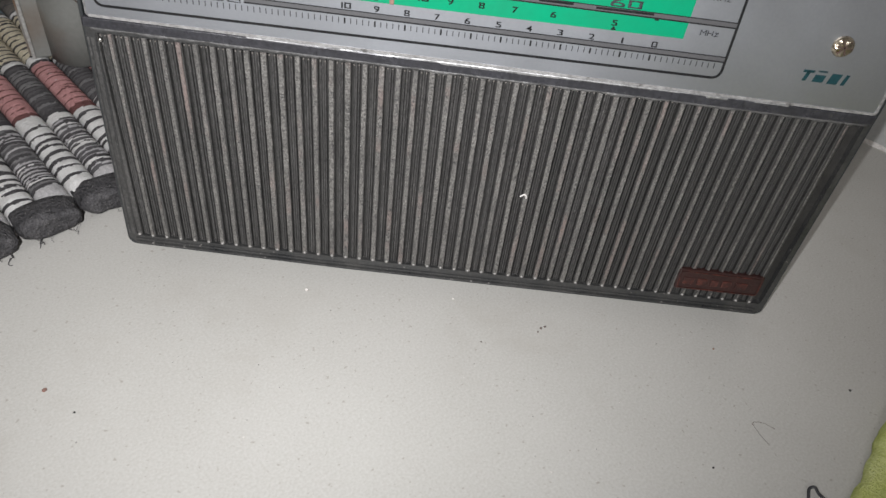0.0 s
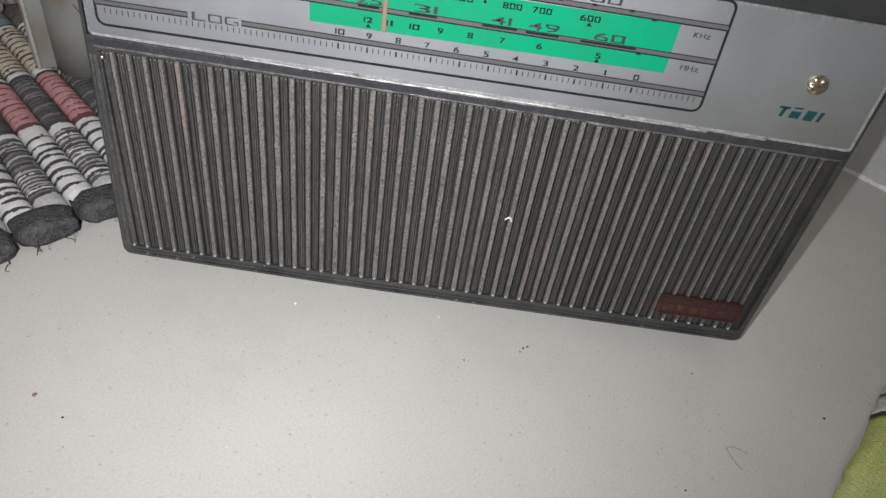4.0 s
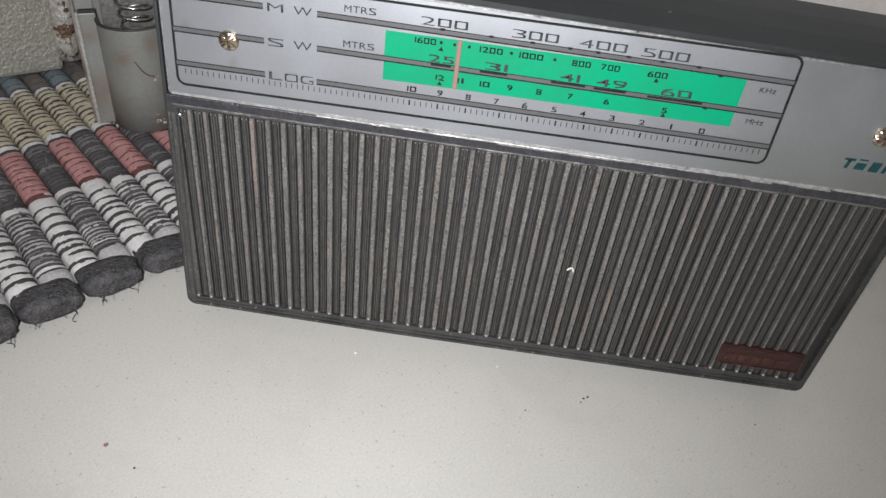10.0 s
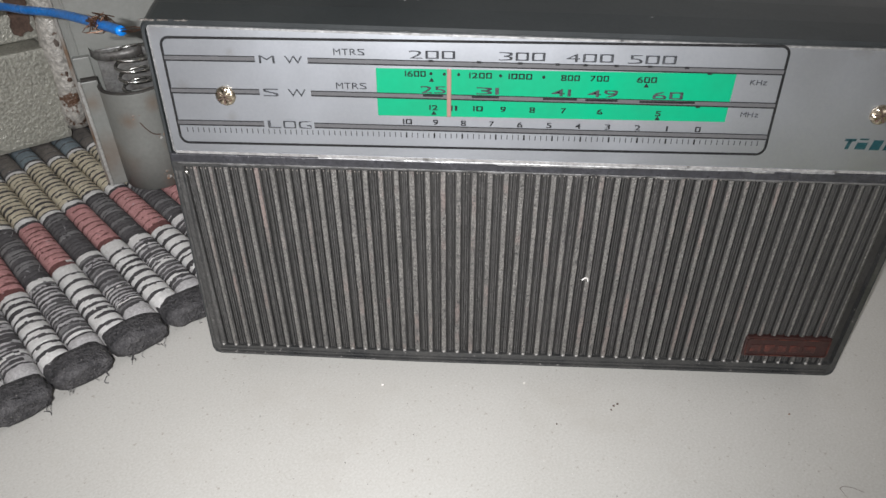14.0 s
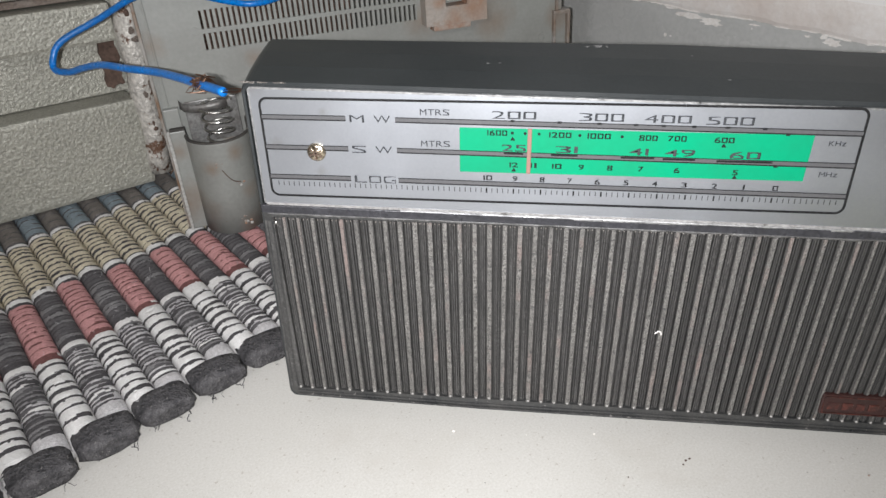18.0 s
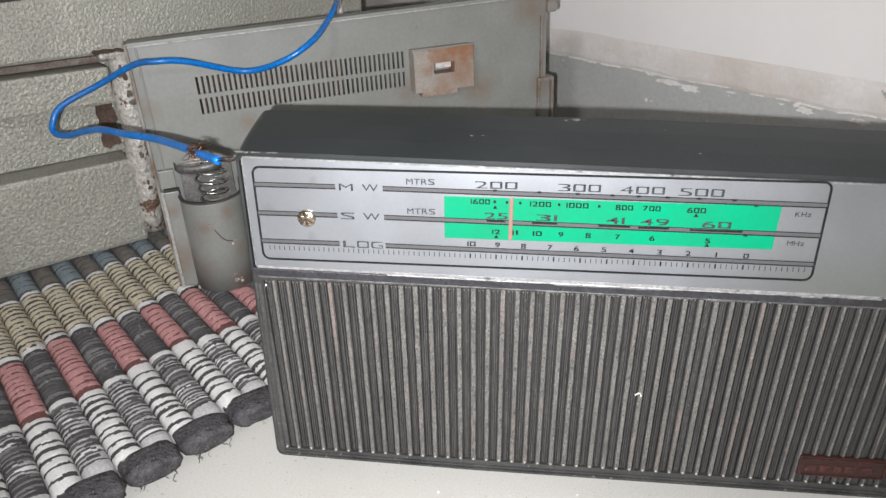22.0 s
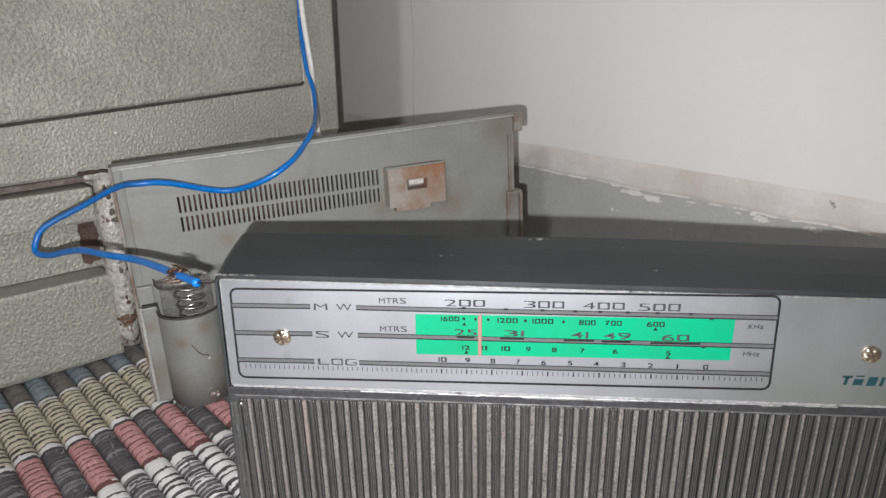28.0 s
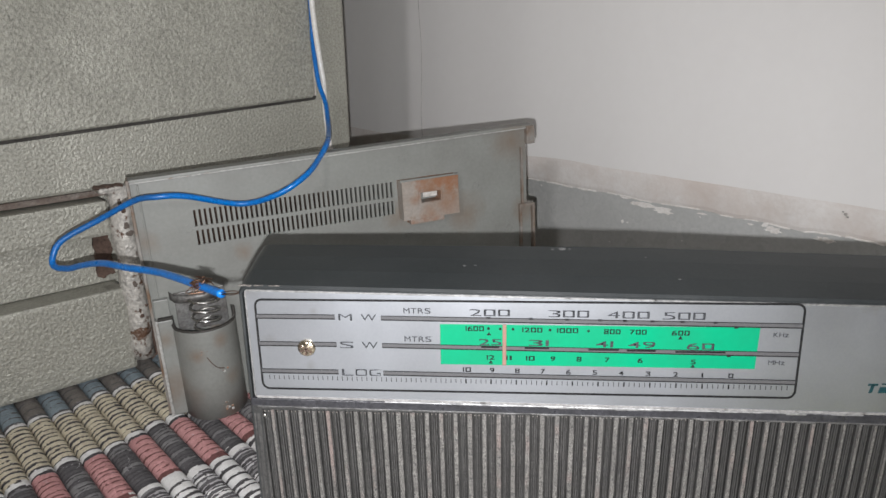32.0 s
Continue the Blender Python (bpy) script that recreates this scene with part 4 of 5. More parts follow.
for text, x0, x1, z0, z1, mat, wt in (
        ("M W", -0.1068, -0.0900, 0.1603, 0.1633, GREYINK, -0.008), ("S W", -0.1068, -0.0900, 0.1470, 0.1500, GREYINK, -0.008), ("LOG", -0.1068, -0.0892, 0.1335, 0.1366, GREYINK, -0.008),
        ("MTRS", -0.0778, -0.0660, 0.1640, 0.1664, GREYINK, -0.004), ("MTRS", -0.0778, -0.0660, 0.1506, 0.1530, GREYINK, -0.004),
        ("200", -0.0490, -0.0316, 0.1631, 0.1661, GREYINK, -0.008), ("300", -0.0150, 0.0022, 0.1629, 0.1660, GREYINK, -0.008), ("400", 0.0100, 0.0276, 0.1627, 0.1658, GREYINK, -0.008), ("500", 0.0332, 0.0508, 0.1624, 0.1656, GREYINK, -0.008),
        ("1600", -0.0508, -0.0428, 0.1560, 0.1582, INK, 0.012), ("1200", -0.0262, -0.0175, 0.1557, 0.1579, INK, 0.012), ("1000", -0.0112, -0.0022, 0.1556, 0.1578, INK, 0.012),
        ("800", 0.0088, 0.0158, 0.1553, 0.1575, INK, 0.012), ("700", 0.0198, 0.0268, 0.1553, 0.1575, INK, 0.012), ("600", 0.0374, 0.0448, 0.1551, 0.1573, INK, 0.012),
        ("25", -0.0448, -0.0352, 0.1494, 0.1522, GREYINK, 0.004), ("31", -0.0232, -0.0146, 0.1493, 0.1521, GREYINK, 0.004), ("41", 0.0056, 0.0130, 0.1491, 0.1519, GREYINK, 0.004),
        ("49", 0.0194, 0.0308, 0.1490, 0.1518, GREYINK, 0.004), ("60", 0.0442, 0.0556, 0.1487, 0.1515, GREYINK, 0.004),
        ("12", -0.0416, -0.0382, 0.1424, 0.1445, INK, 0.014), ("11", -0.0334, -0.0306, 0.1424, 0.1445, INK, 0.014), ("10", -0.0244, -0.0206, 0.1423, 0.1444, INK, 0.014),
        ("9", -0.0137, -0.0117, 0.1422, 0.1443, INK, 0.014), ("8", -0.0024, -0.0003, 0.1422, 0.1443, INK, 0.014), ("7", 0.0098, 0.0118, 0.1421, 0.1442, INK, 0.014), ("6", 0.0238, 0.0259, 0.1420, 0.1441, INK, 0.014),
        ("5", 0.0463, 0.0484, 0.1417, 0.1438, INK, 0.014),
        ("10", -0.0522, -0.0486, 0.1363, 0.1384, INK, 0.006), ("9", -0.0402, -0.0382, 0.1362, 0.1383, INK, 0.006), ("8", -0.0291, -0.0271, 0.1361, 0.1382, INK, 0.006), ("7", -0.0179, -0.0160, 0.1360, 0.1381, INK, 0.006),
        ("6", -0.0068, -0.0048, 0.1359, 0.1380, INK, 0.006), ("5", 0.0047, 0.0067, 0.1359, 0.1380, INK, 0.006), ("4", 0.0160, 0.0181, 0.1358, 0.1379, INK, 0.006), ("3", 0.0276, 0.0296, 0.1357, 0.1378, INK, 0.006),
        ("2", 0.0393, 0.0414, 0.1356, 0.1377, INK, 0.006), ("1", 0.0514, 0.0521, 0.1355, 0.1376, INK, 0.006), ("0", 0.0627, 0.0648, 0.1354, 0.1375, INK, 0.006),
        ("KHz", 0.0796, 0.0858, 0.1549, 0.1569, GREYINK, -0.008), ("MHz", 0.0788, 0.0856, 0.1420, 0.1440, GREYINK, -0.008)):
    part("numeral" if text[0].isdigit() else "lettering", words(text, x0, x1, z0, z1, YT, wt), mat, panel)


def disc(x, z, r, y=YT, n=12):
    return loft([[(x + r * math.cos(2 * math.pi * k / n), yy, z + r * math.sin(2 * math.pi * k / n)) for k in range(n)] for yy in (y - 0.0001, y + 0.0003)])


for x, z in ((-0.0408, 0.1572), (-0.0357, 0.1571), (-0.0302, 0.1570), (-0.0142, 0.1568), (0.0022, 0.1566)):
    part("dial_dot", disc(x, z, 0.0006), INK, panel)
for x, z in ((-0.0406, 0.1540), (0.0412, 0.1532), (-0.0398, 0.1405), (0.0474, 0.1400)):
    part("dial_pointer", loft([[(x - 0.0010, y, z), (x + 0.0010, y, z), (x, y, z + 0.0016)] for y in (YT, YT + 0.0003)]), INK, panel)
for x0, x1, z in ((-0.0440, -0.0362, 0.1484), (-0.0250, -0.0145, 0.1482), (0.0025, 0.0155, 0.1479), (0.0188, 0.0312, 0.1477), (0.0395, 0.0605, 0.1474)):
    part("band_bar", box(x0, x1, YT - 0.0001, YT + 0.0003, z - 0.0004, z + 0.0004), INK, panel)
for x, z in ((-0.0408, 0.1622), (-0.0225, 0.1620), (-0.0070, 0.1618), (0.0070, 0.1616), (0.0175, 0.1615), (0.0290, 0.1614), (0.0415, 0.1613), (0.0552, 0.1611), (0.0640, 0.1590), (0.0620, 0.1458)):
    part("band_mark", box(x - 0.0008, x + 0.0008, YT - 0.0001, YT + 0.0003, z - 0.0004, z + 0.0004), INK, panel)
thin, bold = finish("tick", box(-0.00016, 0.00016, YP - 0.0001, YP + 0.0002, -0.0010, 0.0010), GREYINK), finish("tick", box(-0.00032, 0.00032, YP - 0.0001, YP + 0.0002, -0.0011, 0.0011), INK)
nt_ = 103
for i in range(nt_):
    x = -0.1405 + i * (0.0880 + 0.1405) / (nt_ - 1)
    part("tick", bold if (x > -0.052 and x < 0.066 and abs(((x + 0.0504) / 0.01147) - round((x + 0.0504) / 0.01147)) < 0.1) else thin, None, panel, m=pose(x, 0, 0.1319 - 0.0010 * (x + 0.14) / 0.23))
# the model mark, as plain slanted bars
for x, w, z0, z1 in ((0.1232, 0.0042, 0.1336, 0.1346), (0.1246, 0.0014, 0.1302, 0.1340), (0.1282, 0.0040, 0.1302, 0.1331), (0.1284, 0.0034, 0.1342, 0.1348), (0.1336, 0.0038, 0.1302, 0.1342), (0.1386, 0.0014, 0.1302, 0.1342)):
    sl = 0.22
    x, z0, z1 = x * 1.06 - 0.0100, z0 - 0.0009 - 0.0002 * (x > 0.13), z1 - 0.0009
    part("maker_mark", loft([[(x + sl * (z0 - 0.13), y, z0), (x + w + sl * (z0 - 0.13), y, z0), (x + w + sl * (z1 - 0.13), y, z1), (x + sl * (z1 - 0.13), y, z1)] for y in (YP - 0.0001, YP + 0.0002)]), TEAL, panel)


def star_screw(x, z, a):
    bm = bmesh.new()
    n = 24
    rings = []
    for r, y in ((0.0040, 0.0), (0.0040, -0.0006), (0.0034, -0.0013), (0.0020, -0.0017), (0.0006, -0.0018)):
        rings.append([(r * math.cos(2 * math.pi * k / n) , y + (0.0004 * math.cos(5 * 2 * math.pi * k / n) if 0.001 < r < 0.0038 else 0), r * math.sin(2 * math.pi * k / n)) for k in range(n)])
    loft(rings, bm=bm)
    sc = part("screw", bm, BRASS, panel, "brass star-pressed screw head", True, pose(x, YP, z, 0, a, 0))
    for k in range(3):
        part("screw_slot", box(-0.0030, 0.0030, -0.0019, -0.0012, -0.00022, 0.00022), BROWN, sc, m=pose(0, 0, 0, 0, k * 60 + 15, 0))


star_screw(-0.1222, 0.1468, 20)
star_screw(0.1312, 0.1440, 50)

# ---- the back cover of the radio, leaning on the cupboard ----
U, V = Vector((0.8919, 0.4522, 0)), Vector((-0.4522, 0.8919, 0))
COV = Matrix(((U.x, V.x, 0, -0.0079), (U.y, V.y, 0, 0.3070), (0, 0, 1, 0.0266), (0, 0, 0, 1))) @ pose(0, 0, 0, 0, -2.2, 0)
cover = thing("radio_back_cover", COV, "detached grey plastic back cover with vent slots and rust stains", "cover")
XC, XH, H0 = -0.3045, 0.0042, 0.1745
VX0, VX1, VA0, VA1, VB0, VB1 = -0.2665, -0.1180, 0.1480, 0.1360, 0.1332, 0.1224


def rise(bm):
    """The upper edge climbs a little towards the hook."""
    for v in bm.verts:
        if v.co.z > 0.155:
            v.co.z += 0.0175 * (v.co.x + 0.20)
    return bm


bm = bmesh.new()
for lim in ((XC + 0.0015, VX0, 0.0, H0), (VX1, -0.0024, 0.0, H0), (VX0, VX1, VA0, H0), (VX0, VX1, VB0, VA1), (VX0, VX1, 0.0, VB1), (-0.0024, XH - 0.0005, 0.0, 0.1148), (-0.0024, XH - 0.0005, 0.1605, H0)):
    box(lim[0], lim[1], 0.0, 0.0025, lim[2], lim[3], bm=bm)
bmesh.ops.remove_doubles(bm, verts=bm.verts[:], dist=1e-5)
shell = part("shell", rise(bm), COVER, cover)
slat = [finish("slat", box(-0.00096, 0.00096, 0.0003, 0.0024, 0, h), COVER) for h in (VA0 - VA1, VB0 - VB1)]
ns = 42
for i in range(ns + 1):
    for z, me in ((VA1, slat[0]), (VB1, slat[1])):
        part("slat", me, None, shell, m=pose(VX0 + (VX1 - VX0) * i / ns, 0, z))
part("top_flange", rise(box(XC, XH, -0.0025, 0.010, H0 - 0.0008, H0 + 0.0018, 0.0007)), COVER, cover)
# paler than the cover, along its upper front edge
part("top_lip", rise(box(XC + 0.001, XH - 0.001, -0.0034, -0.0020, H0 - 0.0010, H0 - 0.0001, 0.0003)), COVERPALE, cover, "pale lip of the cover")
part("left_flange", box(XC - 0.0005, XC + 0.0016, -0.0040, 0.010, 0.0, H0, 0.0007), COVERDIRTY, cover)
part("left_ridge", box(XC + 0.0055, XC + 0.0071, -0.0013, 0.001, 0.0745, H0 - 0.004, 0.0006), COVER, cover)
part("hook", rise(box(-0.0033, XH, -0.0045, 0.008, 0.1608, H0 + 0.001, 0.0012)), COVERDIRTY, cover)
part("right_ridge", box(-0.0080, -0.0062, -0.0028, 0.001, 0.1148, 0.1622, 0.0006), COVERDIRTY, cover)
part("right_flange", box(XH - 0.0030, XH - 0.0008, -0.0040, 0.008, 0.0, 0.1145, 0.0006), COVERDIRTY, cover)
part("step_ledge", box(-0.0103, XH - 0.0008, -0.0035, 0.001, 0.1118, 0.1148, 0.0008), COVERDIRTY, cover)
part("right_rib", box(-0.0103, -0.0083, -0.0035, 0.001, 0.0, 0.1118, 0.0006), COVERDIRTY, cover)
# latch box with a window
lb = bmesh.new()
L0, L1, LZ0, LZ1, D = -0.1150, -0.0685, 0.1188, 0.1490, -0.0115
for lim in ((L0, -0.1000, LZ0, LZ1), (-0.0836, L1, LZ0, LZ1), (-0.1000, -0.0836, 0.1390, LZ1), (-0.1000, -0.0836, LZ0, 0.1311)):
    box(lim[0], lim[1], D, 0.0, lim[2], lim[3], bm=lb)
bmesh.ops.remove_doubles(lb, verts=lb.verts[:], dist=1e-5)
latch = part("latch_box", lb, RUSTBOX, cover, "rust-stained plastic latch housing")
part("latch_lip", box(L0 - 0.0006, L1 + 0.0006, D + 0.001, D + 0.003, LZ1 - 0.001, LZ1 + 0.0012, 0.0005), COVER, latch)
part("latch_tab", box(-0.0965, -0.0845, -0.0060, -0.0045, 0.1338, 0.1390, 0.0003), WHITEBIT, latch)
part("window_rim", ribbon(outline(-0.1016, -0.0820, -0.0820, 0.1297, 0.1404, 0.001), 0.0012, D - 0.0008, D + 0.001), RUSTBOX, latch)
part("latch_base", box(L0 + 0.006, L1 - 0.012, D + 0.002, 0.0, LZ0 - 0.0045, LZ0, 0.001), RUSTBOX, latch)
for x, z in ((-0.1100, 0.1642), (-0.0481, 0.1355), (-0.1932, 0.1636), (-0.0191, 0.0956), (-0.1085, 0.1030), (-0.2700, 0.1350)):
    part("boss", ribbon([(x + 0.0026 * math.cos(a), z + 0.0026 * math.sin(a)) for a in [2 * math.pi * k / 16 for k in range(16)]], 0.0006, -0.0005, 0.001), COVER, cover)
# battery trough
TX, TR, TZ = -0.2705, 0.0220, 0.0740
trough = bmesh.new()


def arc(r, z):
    return [(TX + r * math.cos(a), -0.004 - r * 1.15 * math.sin(a), z) for a in [math.pi * k / 24 for k in range(25)]]


def wallrow(z):
    return [(TX + TR, 0.001, z)] + arc(TR, z) + [(TX - TR, 0.001, z), (TX - TR + 0.002, 0.001, z)] + list(reversed(arc(TR - 0.002, z))) + [(TX + TR - 0.002, 0.001, z)]


def lipped(row):
    # the upper edge dips in the middle of the front
    return [(x, y, z - 0.0062 * min(1, max(0, (-y - 0.005) / 0.007)) ** 0.6) for x, y, z in row]


loft([wallrow(0.0), wallrow(0.03), lipped(wallrow(TZ - 0.0007)), lipped(wallrow(TZ))], bm=trough)
tro = part("battery_trough", trough, COVER, cover, "grey battery tube with a cut-away top", True)
part("trough_wall", box(XC + 0.0014, TX - TR + 0.0012, -0.0085, 0.001, 0.0, TZ, 0.0008), COVER, tro, "flat strip beside the tube")
part("strip_edge", box(XC + 0.0014, XC + 0.0034, -0.0100, -0.0080, 0.0, TZ + 0.001, 0.0006), COVERPALE, tro)
part("side_tab", box(XC + 0.0025, TX - TR + 0.0005, -0.0050, 0.001, TZ + 0.0004, 0.0885, 0.0006), COVER, tro)
# Solid dark tube and bar paint in the shade of the gaps.
part("lip_gap", tube([(x, y + 0.0006, z + 0.0003) for x, y, z in lipped(arc(TR - 0.0006, TZ))], 0.0012, 6, 2), SEAM, tro, "dark line painted for the shaded gap along the cut edge")
part("strip_gap", box(XC + 0.0036, TX - TR + 0.0012, -0.0086, -0.0050, TZ + 0.0001, TZ + 0.0018), SEAM, tro)
part("contact_plate", loft([[(TX + x, y, z0), (TX + x, y, z0 + 0.0055), (TX + x, y + 0.0009, z0 + 0.0055), (TX + x, y + 0.0009, z0)] for x, y, z0 in ((-0.0205, -0.003, 0.0876), (-0.018, -0.011, 0.0872), (-0.012, -0.0155, 0.0868), (-0.004, -0.017, 0.0868), (0.004, -0.0168, 0.0872), (0.010, -0.0155, 0.0880))]), TIN, tro, "tarnished contact strip", True)
rnd = random.Random(8)
for k in range(18):
    a, z = rnd.choice(((1.25, 0.006), (1.35, 0.009), (1.2, 0.036), (1.75, 0.052)))
    a, z, r = a + rnd.uniform(-0.12, 0.12), z + rnd.uniform(-0.003, 0.003), rnd.uniform(0.0004, 0.0013)
    bm = bmesh.new()
    bmesh.ops.create_icosphere(bm, subdivisions=2, radius=r)
    for v in bm.verts:
        v.co *= rnd.uniform(0.75, 1.15)
    part("rust_spot", bm, (RUSTBOX, COVERDIRTY, COVERPALE)[k % 3], tro, m=Matrix.Translation((TX + TR * math.cos(a), -0.004 - TR * 1.15 * math.sin(a), z)) @ Matrix.Diagonal((1.2, 0.3, 0.9, 1)))
part("rust_streak", tube([(TX + (TR + 0.0002) * math.cos(a), -0.004 - (TR + 0.0002) * 1.15 * math.sin(a), z) for a, z in ((1.70, 0.049), (1.55, 0.043), (1.4, 0.0395), (1.22, 0.038))], 0.0004, 5, 4), BROWN, tro, "dark rusty streak")
coil = []
for k in range(0, 4 * 14 + 1):
    a = 2 * math.pi * k / 14
    r = 0.0108 - 0.0020 * (k / 56)
    coil.append((TX + 0.0020 + r * math.cos(a), -0.014 + r * 0.9 * math.sin(a), 0.0925 - 0.0285 * k / 56))
part("contact_cup", box(TX - 0.0175, TX + 0.0175, -0.0045, -0.0030, 0.0620, 0.0915, 0.0006), TIN, tro, "tarnished tin contact plate")
part("spring", tube(coil, 0.0010, 7, 2), SPRING, tro, "coiled steel battery spring", True)

# ---- wires ----
wire = thing("blue_wire", pose(-0.153, 0.0, 0.172), "blue insulated wire twisted to a bare copper end", "wire")
EYE0 = Vector((-0.027, -0.285, 0.278))
WP = [(-0.1605, 0.004, 0.1705, 1.0), (-0.176, 0.020, 0.168, 1.0), (-0.216, 0.060, 0.161, 1.0), (-0.245, 0.080, 0.157, 1.0), (-0.272, 0.100, 0.153, 1.0), (-0.295, 0.116, 0.146, 1.0), (-0.309, 0.125, 0.141, 1.0), (-0.3235, 0.133, 0.1395, 1.0), (-0.3262, 0.137, 0.145, 1.0),
      (-0.318, 0.138, 0.156, 1.01), (-0.292, 0.140, 0.169, 1.03), (-0.263, 0.133, 0.183, 1.045), (-0.246, 0.128, 0.1865, 1.055), (-0.229, 0.132, 0.186, 1.07), (-0.199, 0.145, 0.178, 1.095),
      (-0.1877, 0.183, 0.1758, 1), (-0.1698, 0.193, 0.1869, 1), (-0.1654, 0.220, 0.1957, 1), (-0.1644, 0.240, 0.2029, 1), (-0.1750, 0.290, 0.2032, 1), (-0.1833, 0.325, 0.2068, 1), (-0.1901, 0.348, 0.2214, 1), (-0.1964, 0.356, 0.2357, 1), (-0.2002, 0.362, 0.2551, 1), (-0.2030, 0.369, 0.2741, 1), (-0.2035, 0.373, 0.296, 1), (-0.2045, 0.374, 0.345, 1), (-0.2055, 0.3745, 0.42, 1)]
WP = [EYE0 + (Vector(p[:3]) - EYE0) * p[3] for p in WP]
base = Vector((-0.153, 0.0, 0.172))
part("insulation", tube([Vector(p) - base for p in WP], 0.0020, 10, 8), BLUE, wire, "blue plastic insulation", True)
bm = bmesh.new()
for k in range(3):
    tube([Vector(p) - base + Vector((0, 0.0004 * math.sin(k * 2.1), 0.0005 * math.cos(k * 2.1))) for p in ((-0.1495, 0.0015, 0.1718 + k * 0.0006), (-0.1545, 0.002, 0.1722 - k * 0.0005), (-0.1608, 0.0042, 0.1706))], 0.00022, 5, 4, True, bm)
part("bare_end", bm, COPPER, wire, "bare copper strands")
bm = bmesh.new()
rnd = random.Random(3)
for k in range(22):
    c = Vector((-0.1775, 0.0215, 0.1682)) - base
    pts = [c + Vector((rnd.uniform(-0.006, 0.006), rnd.uniform(-0.005, 0.005), rnd.uniform(-0.0030, 0.0034))) for q in range(4)]
    tube(pts, rnd.choice((0.00016, 0.00024)), 4, 4, True, bm)
tw = []
for k in range(40):
    a = k * 0.9
    f = k / 39
    p = Vector((-0.1725 - 0.010 * f, 0.0165 + 0.010 * f, 0.1684 - 0.001 * f)) - base
    tw.append(p + 0.0022 * Vector((0.5 * math.sin(a), 0.5 * math.sin(a), math.cos(a))))
tube(tw, 0.00022, 5, 2, True, bm)
part("twisted_strands", bm, COPPER, wire, "frayed copper strands wound round the insulation")
white = thing("white_cable", pose(-0.2, 0.37, 0), "thin white cable hanging down the cupboard's side", "cable")
part("sheath", tube([(-0.008, -0.003, 0.60), (-0.004, -0.004, 0.42), (-0.0010, -0.004, 0.3191), (0.0007, -0.004, 0.2838), (0.0035, -0.004, 0.2525), (0.0049, -0.003, 0.2349), (0.0048, -0.002, 0.2094), (0.0060, 0.001, 0.177), (0.0020, 0.018, 0.158)], 0.0025, 8, 6), WHITEWIRE, white, smooth=True)
# ---- the cloth on the floor ----
CL = Matrix(((0.602, 0.798, 0, 0.2090), (0.798, -0.602, 0, -0.0320), (0, 0, 1, 0), (0, 0, 0, 1)))   # x along its edge, y away from the radio
cloth = thing("striped_towel", CL, "crumpled lime green towel with cream and black stripes", "towel")


def cloth_piece(x0, x1, name, mat):
    bm = bmesh.new()
    nx, ny = max(2, round((x1 - x0) / 0.003)), 44
    top = []
    for i in range(nx + 1):
        x = x0 + (x1 - x0) * i / nx
        row = []
        for j in range(ny + 1):
            y = 0.14 * (j / ny) ** 1.3
            edge = 0.0035 * noise.noise((x * 25, 0, 1)) + 0.0012 * noise.noise((x * 120, 0, 4))
            h = 0.0065 + 0.0045 * math.sin(y * 190 + x * 25 + 1.5 * noise.noise((x * 12, y * 12, 0))) * min(1, y / 0.01) + 0.004 * noise.noise((x * 18, y * 30, 9)) + 0.02 * min(1, y / 0.1) ** 2
            h *= min(1, 0.3 + (y / 0.004))
            row.append((x, y + edge, max(0.0012, h)))
        top.append(row)
    tv = [[bm.verts.new(p) for p in r] for r in top]
    bv = [[bm.verts.new((p[0], p[1], 0.0004)) for p in r] for r in top]
    for a, b in ((tv, 1), (bv, 0)):
        for i in range(nx):
            for j in range(ny):
                bm.faces.new((a[i][j], a[i + 1][j], a[i + 1][j + 1], a[i][j + 1]))
    for i in range(nx):
        bm.faces.new((tv[i][0], tv[i + 1][0], bv[i + 1][0], bv[i][0]))
        bm.faces.new((tv[i][ny], tv[i + 1][ny], bv[i + 1][ny], bv[i][ny]))
    for j in range(ny):
        bm.faces.new((tv[0][j], tv[0][j + 1], bv[0][j + 1], bv[0][j]))
        bm.faces.new((tv[nx][j], tv[nx][j + 1], bv[nx][j + 1], bv[nx][j]))
    part(name, bm, mat, cloth, smooth=True)


cloth_piece(-0.16, 0.000, "green_field", LIME)
cloth_piece(0.000, 0.0035, "stripe", DARKCLOTH)
cloth_piece(0.0035, 0.0190, "pale_band", CREAM)
cloth_piece(0.0190, 0.0220, "stripe", DARKCLOTH)
cloth_piece(0.0220, 0.085, "pale_field", CREAM)

# ---- crumbs on the floor ----
def crumb(x, y, r, mat, label, seed):
    bm = bmesh.new()
    bmesh.ops.create_icosphere(bm, subdivisions=1, radius=r)
    rnd = random.Random(seed)
    for v in bm.verts:
        v.co *= rnd.uniform(0.6, 1.2)
        v.co.z *= 0.6
    lo = min(v.co.z for v in bm.verts)
    ob = part("crumb", bm, mat, None, m=pose(x, y, -lo, 0, 0, seed * 47))
    tagged(ob, label, "crumb", "crumbs on the floor")


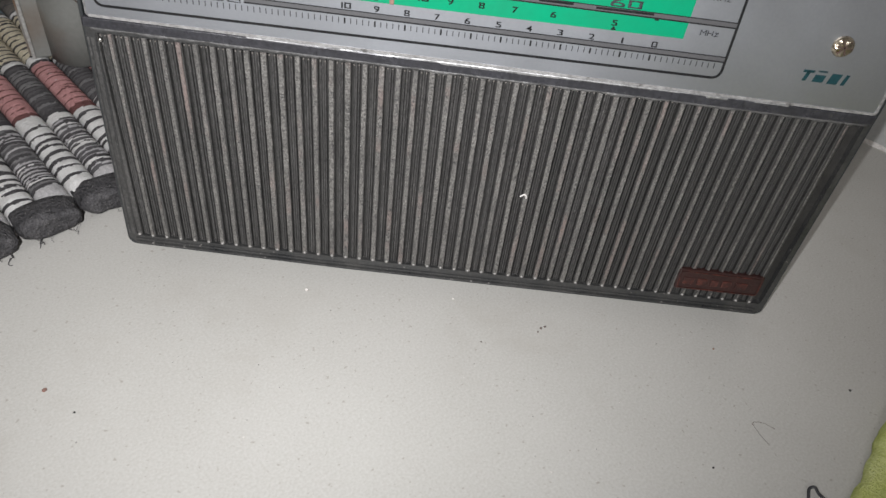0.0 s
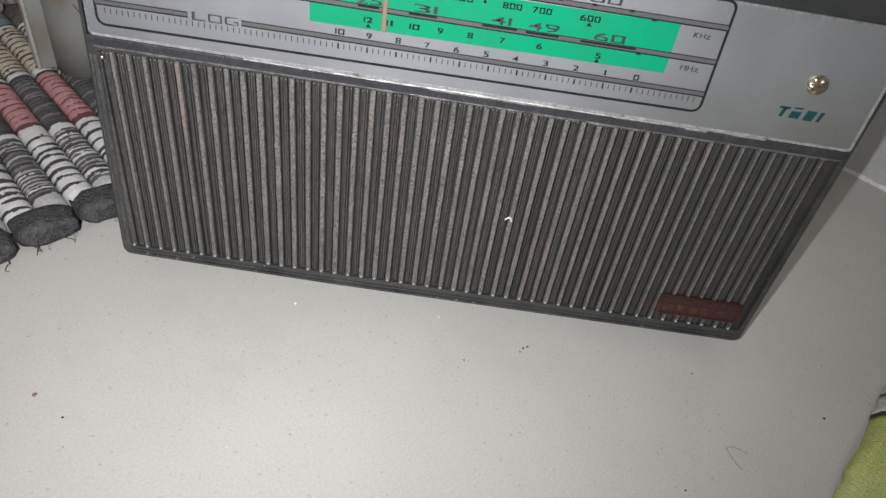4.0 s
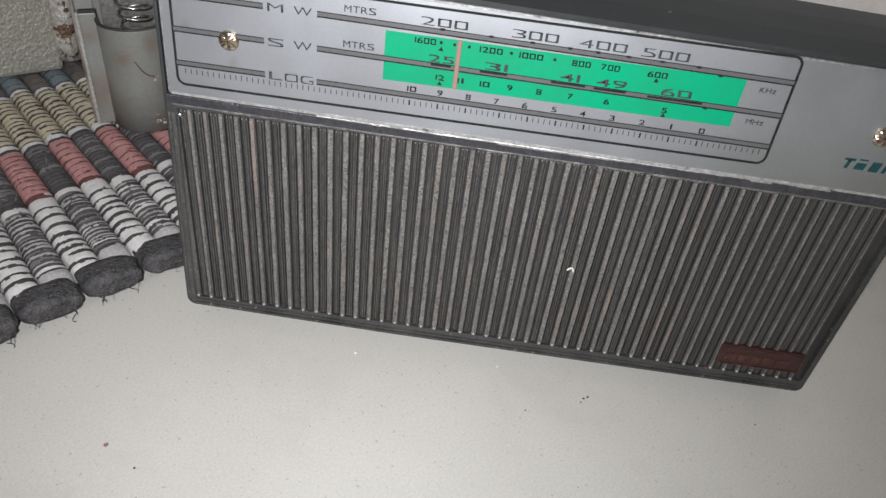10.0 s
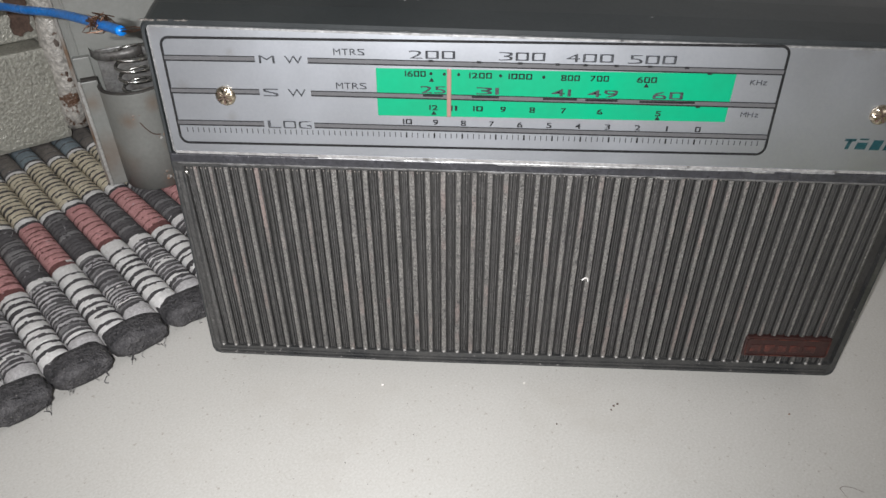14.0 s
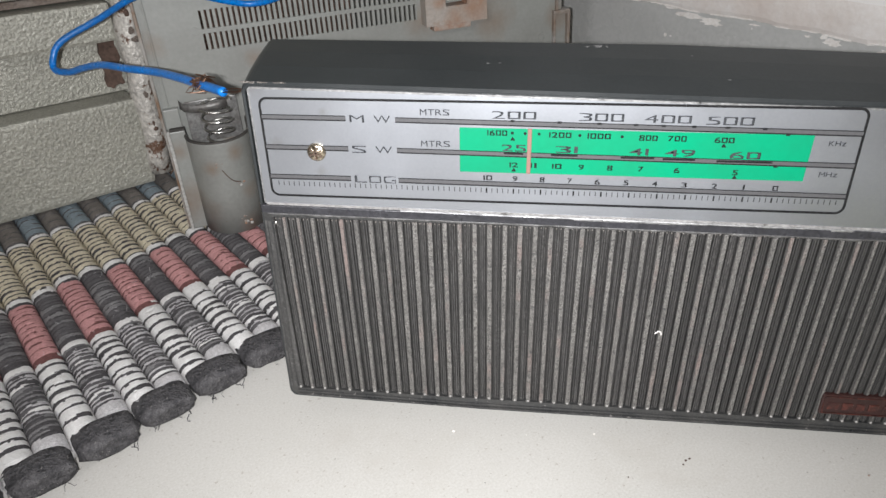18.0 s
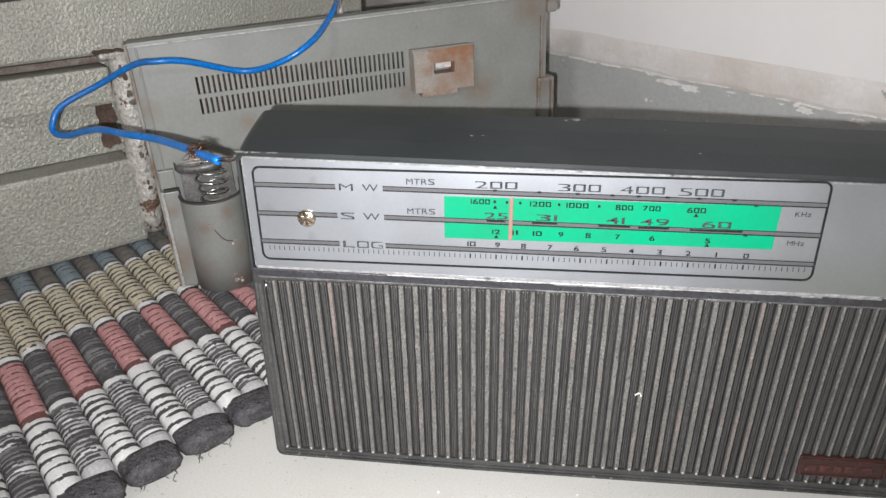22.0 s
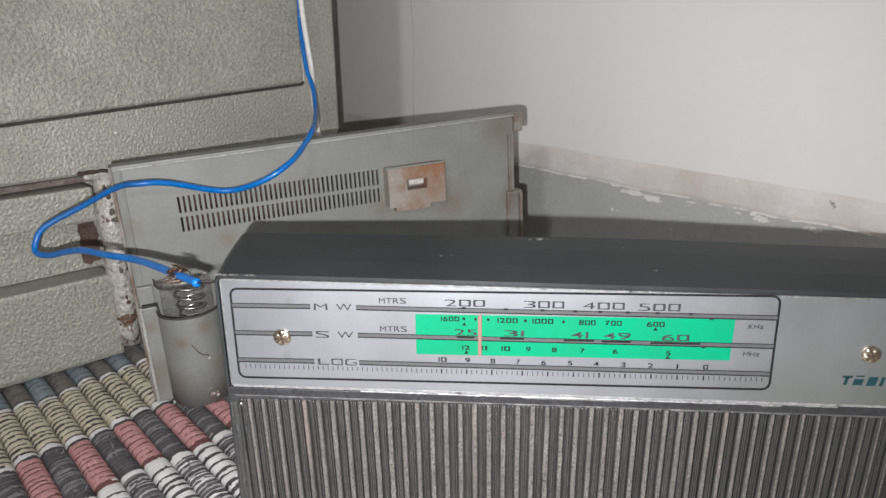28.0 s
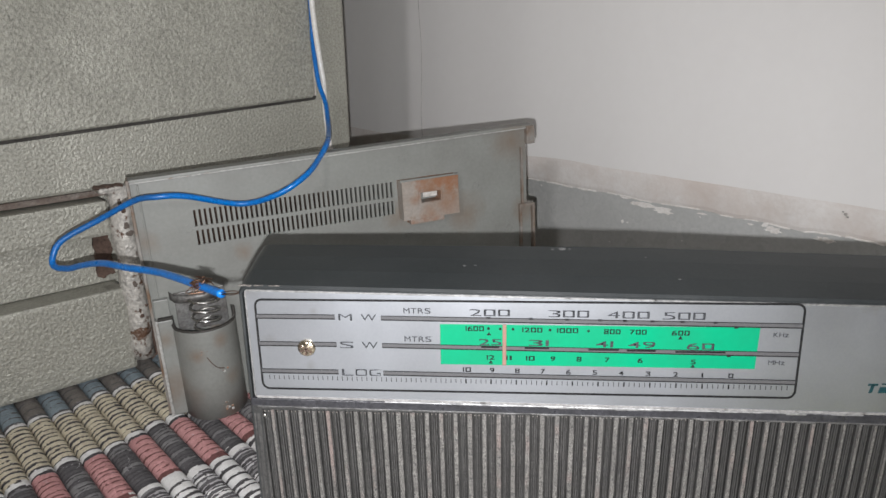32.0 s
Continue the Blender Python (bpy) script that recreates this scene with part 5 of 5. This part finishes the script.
for i, (x, y, r, mat, label) in enumerate(((-0.155, -0.081, 0.0012, NEEDLE, "tiny red crumb on the stone floor"), (-0.139, -0.090, 0.0006, INK, "tiny dark speck on the stone floor"),
                                           (-0.066, -0.007, 0.0009, PEEL, "tiny white crumb on the stone floor"), (0.046, -0.016, 0.0007, BROWN, "tiny brown crumb on the stone floor"),
                                           (0.048, -0.0145, 0.0006, BROWN, "tiny brown crumb on the stone floor"), (0.0445, -0.0185, 0.0005, BROWN, "tiny brown crumb on the stone floor"), (0.128, -0.017, 0.0008, RUSTBOX, "tiny tan crumb on the stone floor"))):
    crumb(x, y, r, mat, label, i + 1)
crumb(0.004, -0.002, 0.0008, PEEL, "tiny white crumb on the stone floor", 11)
crumb(-0.073, -0.093, 0.0006, PEEL, "tiny white crumb on the stone floor", 12)
crumb(0.112, -0.084, 0.0006, INK, "tiny dark speck on the stone floor", 13)
crumb(0.187, -0.034, 0.0007, INK, "tiny dark speck on the stone floor", 14)
crumb(0.018, -0.029, 0.0005, BROWN, "tiny brown crumb on the stone floor", 15)
crumb(0.046, -0.094, 0.0007, PEEL, "tiny white crumb on the stone floor", 16)
thread = thing("thread_scrap", pose(0.150, -0.094, 0.0008), "short looped dark thread lying on the stone floor", "thread")
part("fibre", tube([(-0.004, -0.003, 0), (-0.002, 0.0035, 0.0008), (0.0005, 0.0045, 0.0012), (0.0015, 0.002, 0.0006), (0.0045, -0.001, 0), (0.006, -0.006, 0)], 0.0006, 6, 6), DARKCLOTH, thread, smooth=True)
hair = thing("fine_hair", pose(0.135, -0.062, 0.0003), "fine curled hair lying on the stone floor", "hair")
part("strand", tube([(0.004, -0.008, 0), (0.001, -0.002, 0), (0.000, 0.003, 0), (0.004, 0.0035, 0), (0.009, 0.001, 0)], 0.00008, 4, 6), BROWN, hair)
bm = bmesh.new()
rnd = random.Random(21)
for i in range(420):
    x, y, r = rnd.uniform(-0.2, 0.3), rnd.uniform(-0.16, 0.12), rnd.uniform(0.00010, 0.00034) * rnd.uniform(0.6, 1)
    if (abs(x) < 0.16 and y > -0.003) or (x < -0.15 and y > -0.08):
        continue
    hit = bmesh.ops.create_icosphere(bm, subdivisions=1, radius=r, matrix=Matrix.Translation((x, y, r * 0.7)))
    dark_one = rnd.random() < 0.35
    for f in {f for v in hit["verts"] for f in v.link_faces}:
        f.material_index = 1 if dark_one else 0
dust = part("floor_grit", bm, [PEEL, SCUFFED], None)
tagged(dust, "scattered fine pale grit on the stone floor", "grit", kind="stuff")
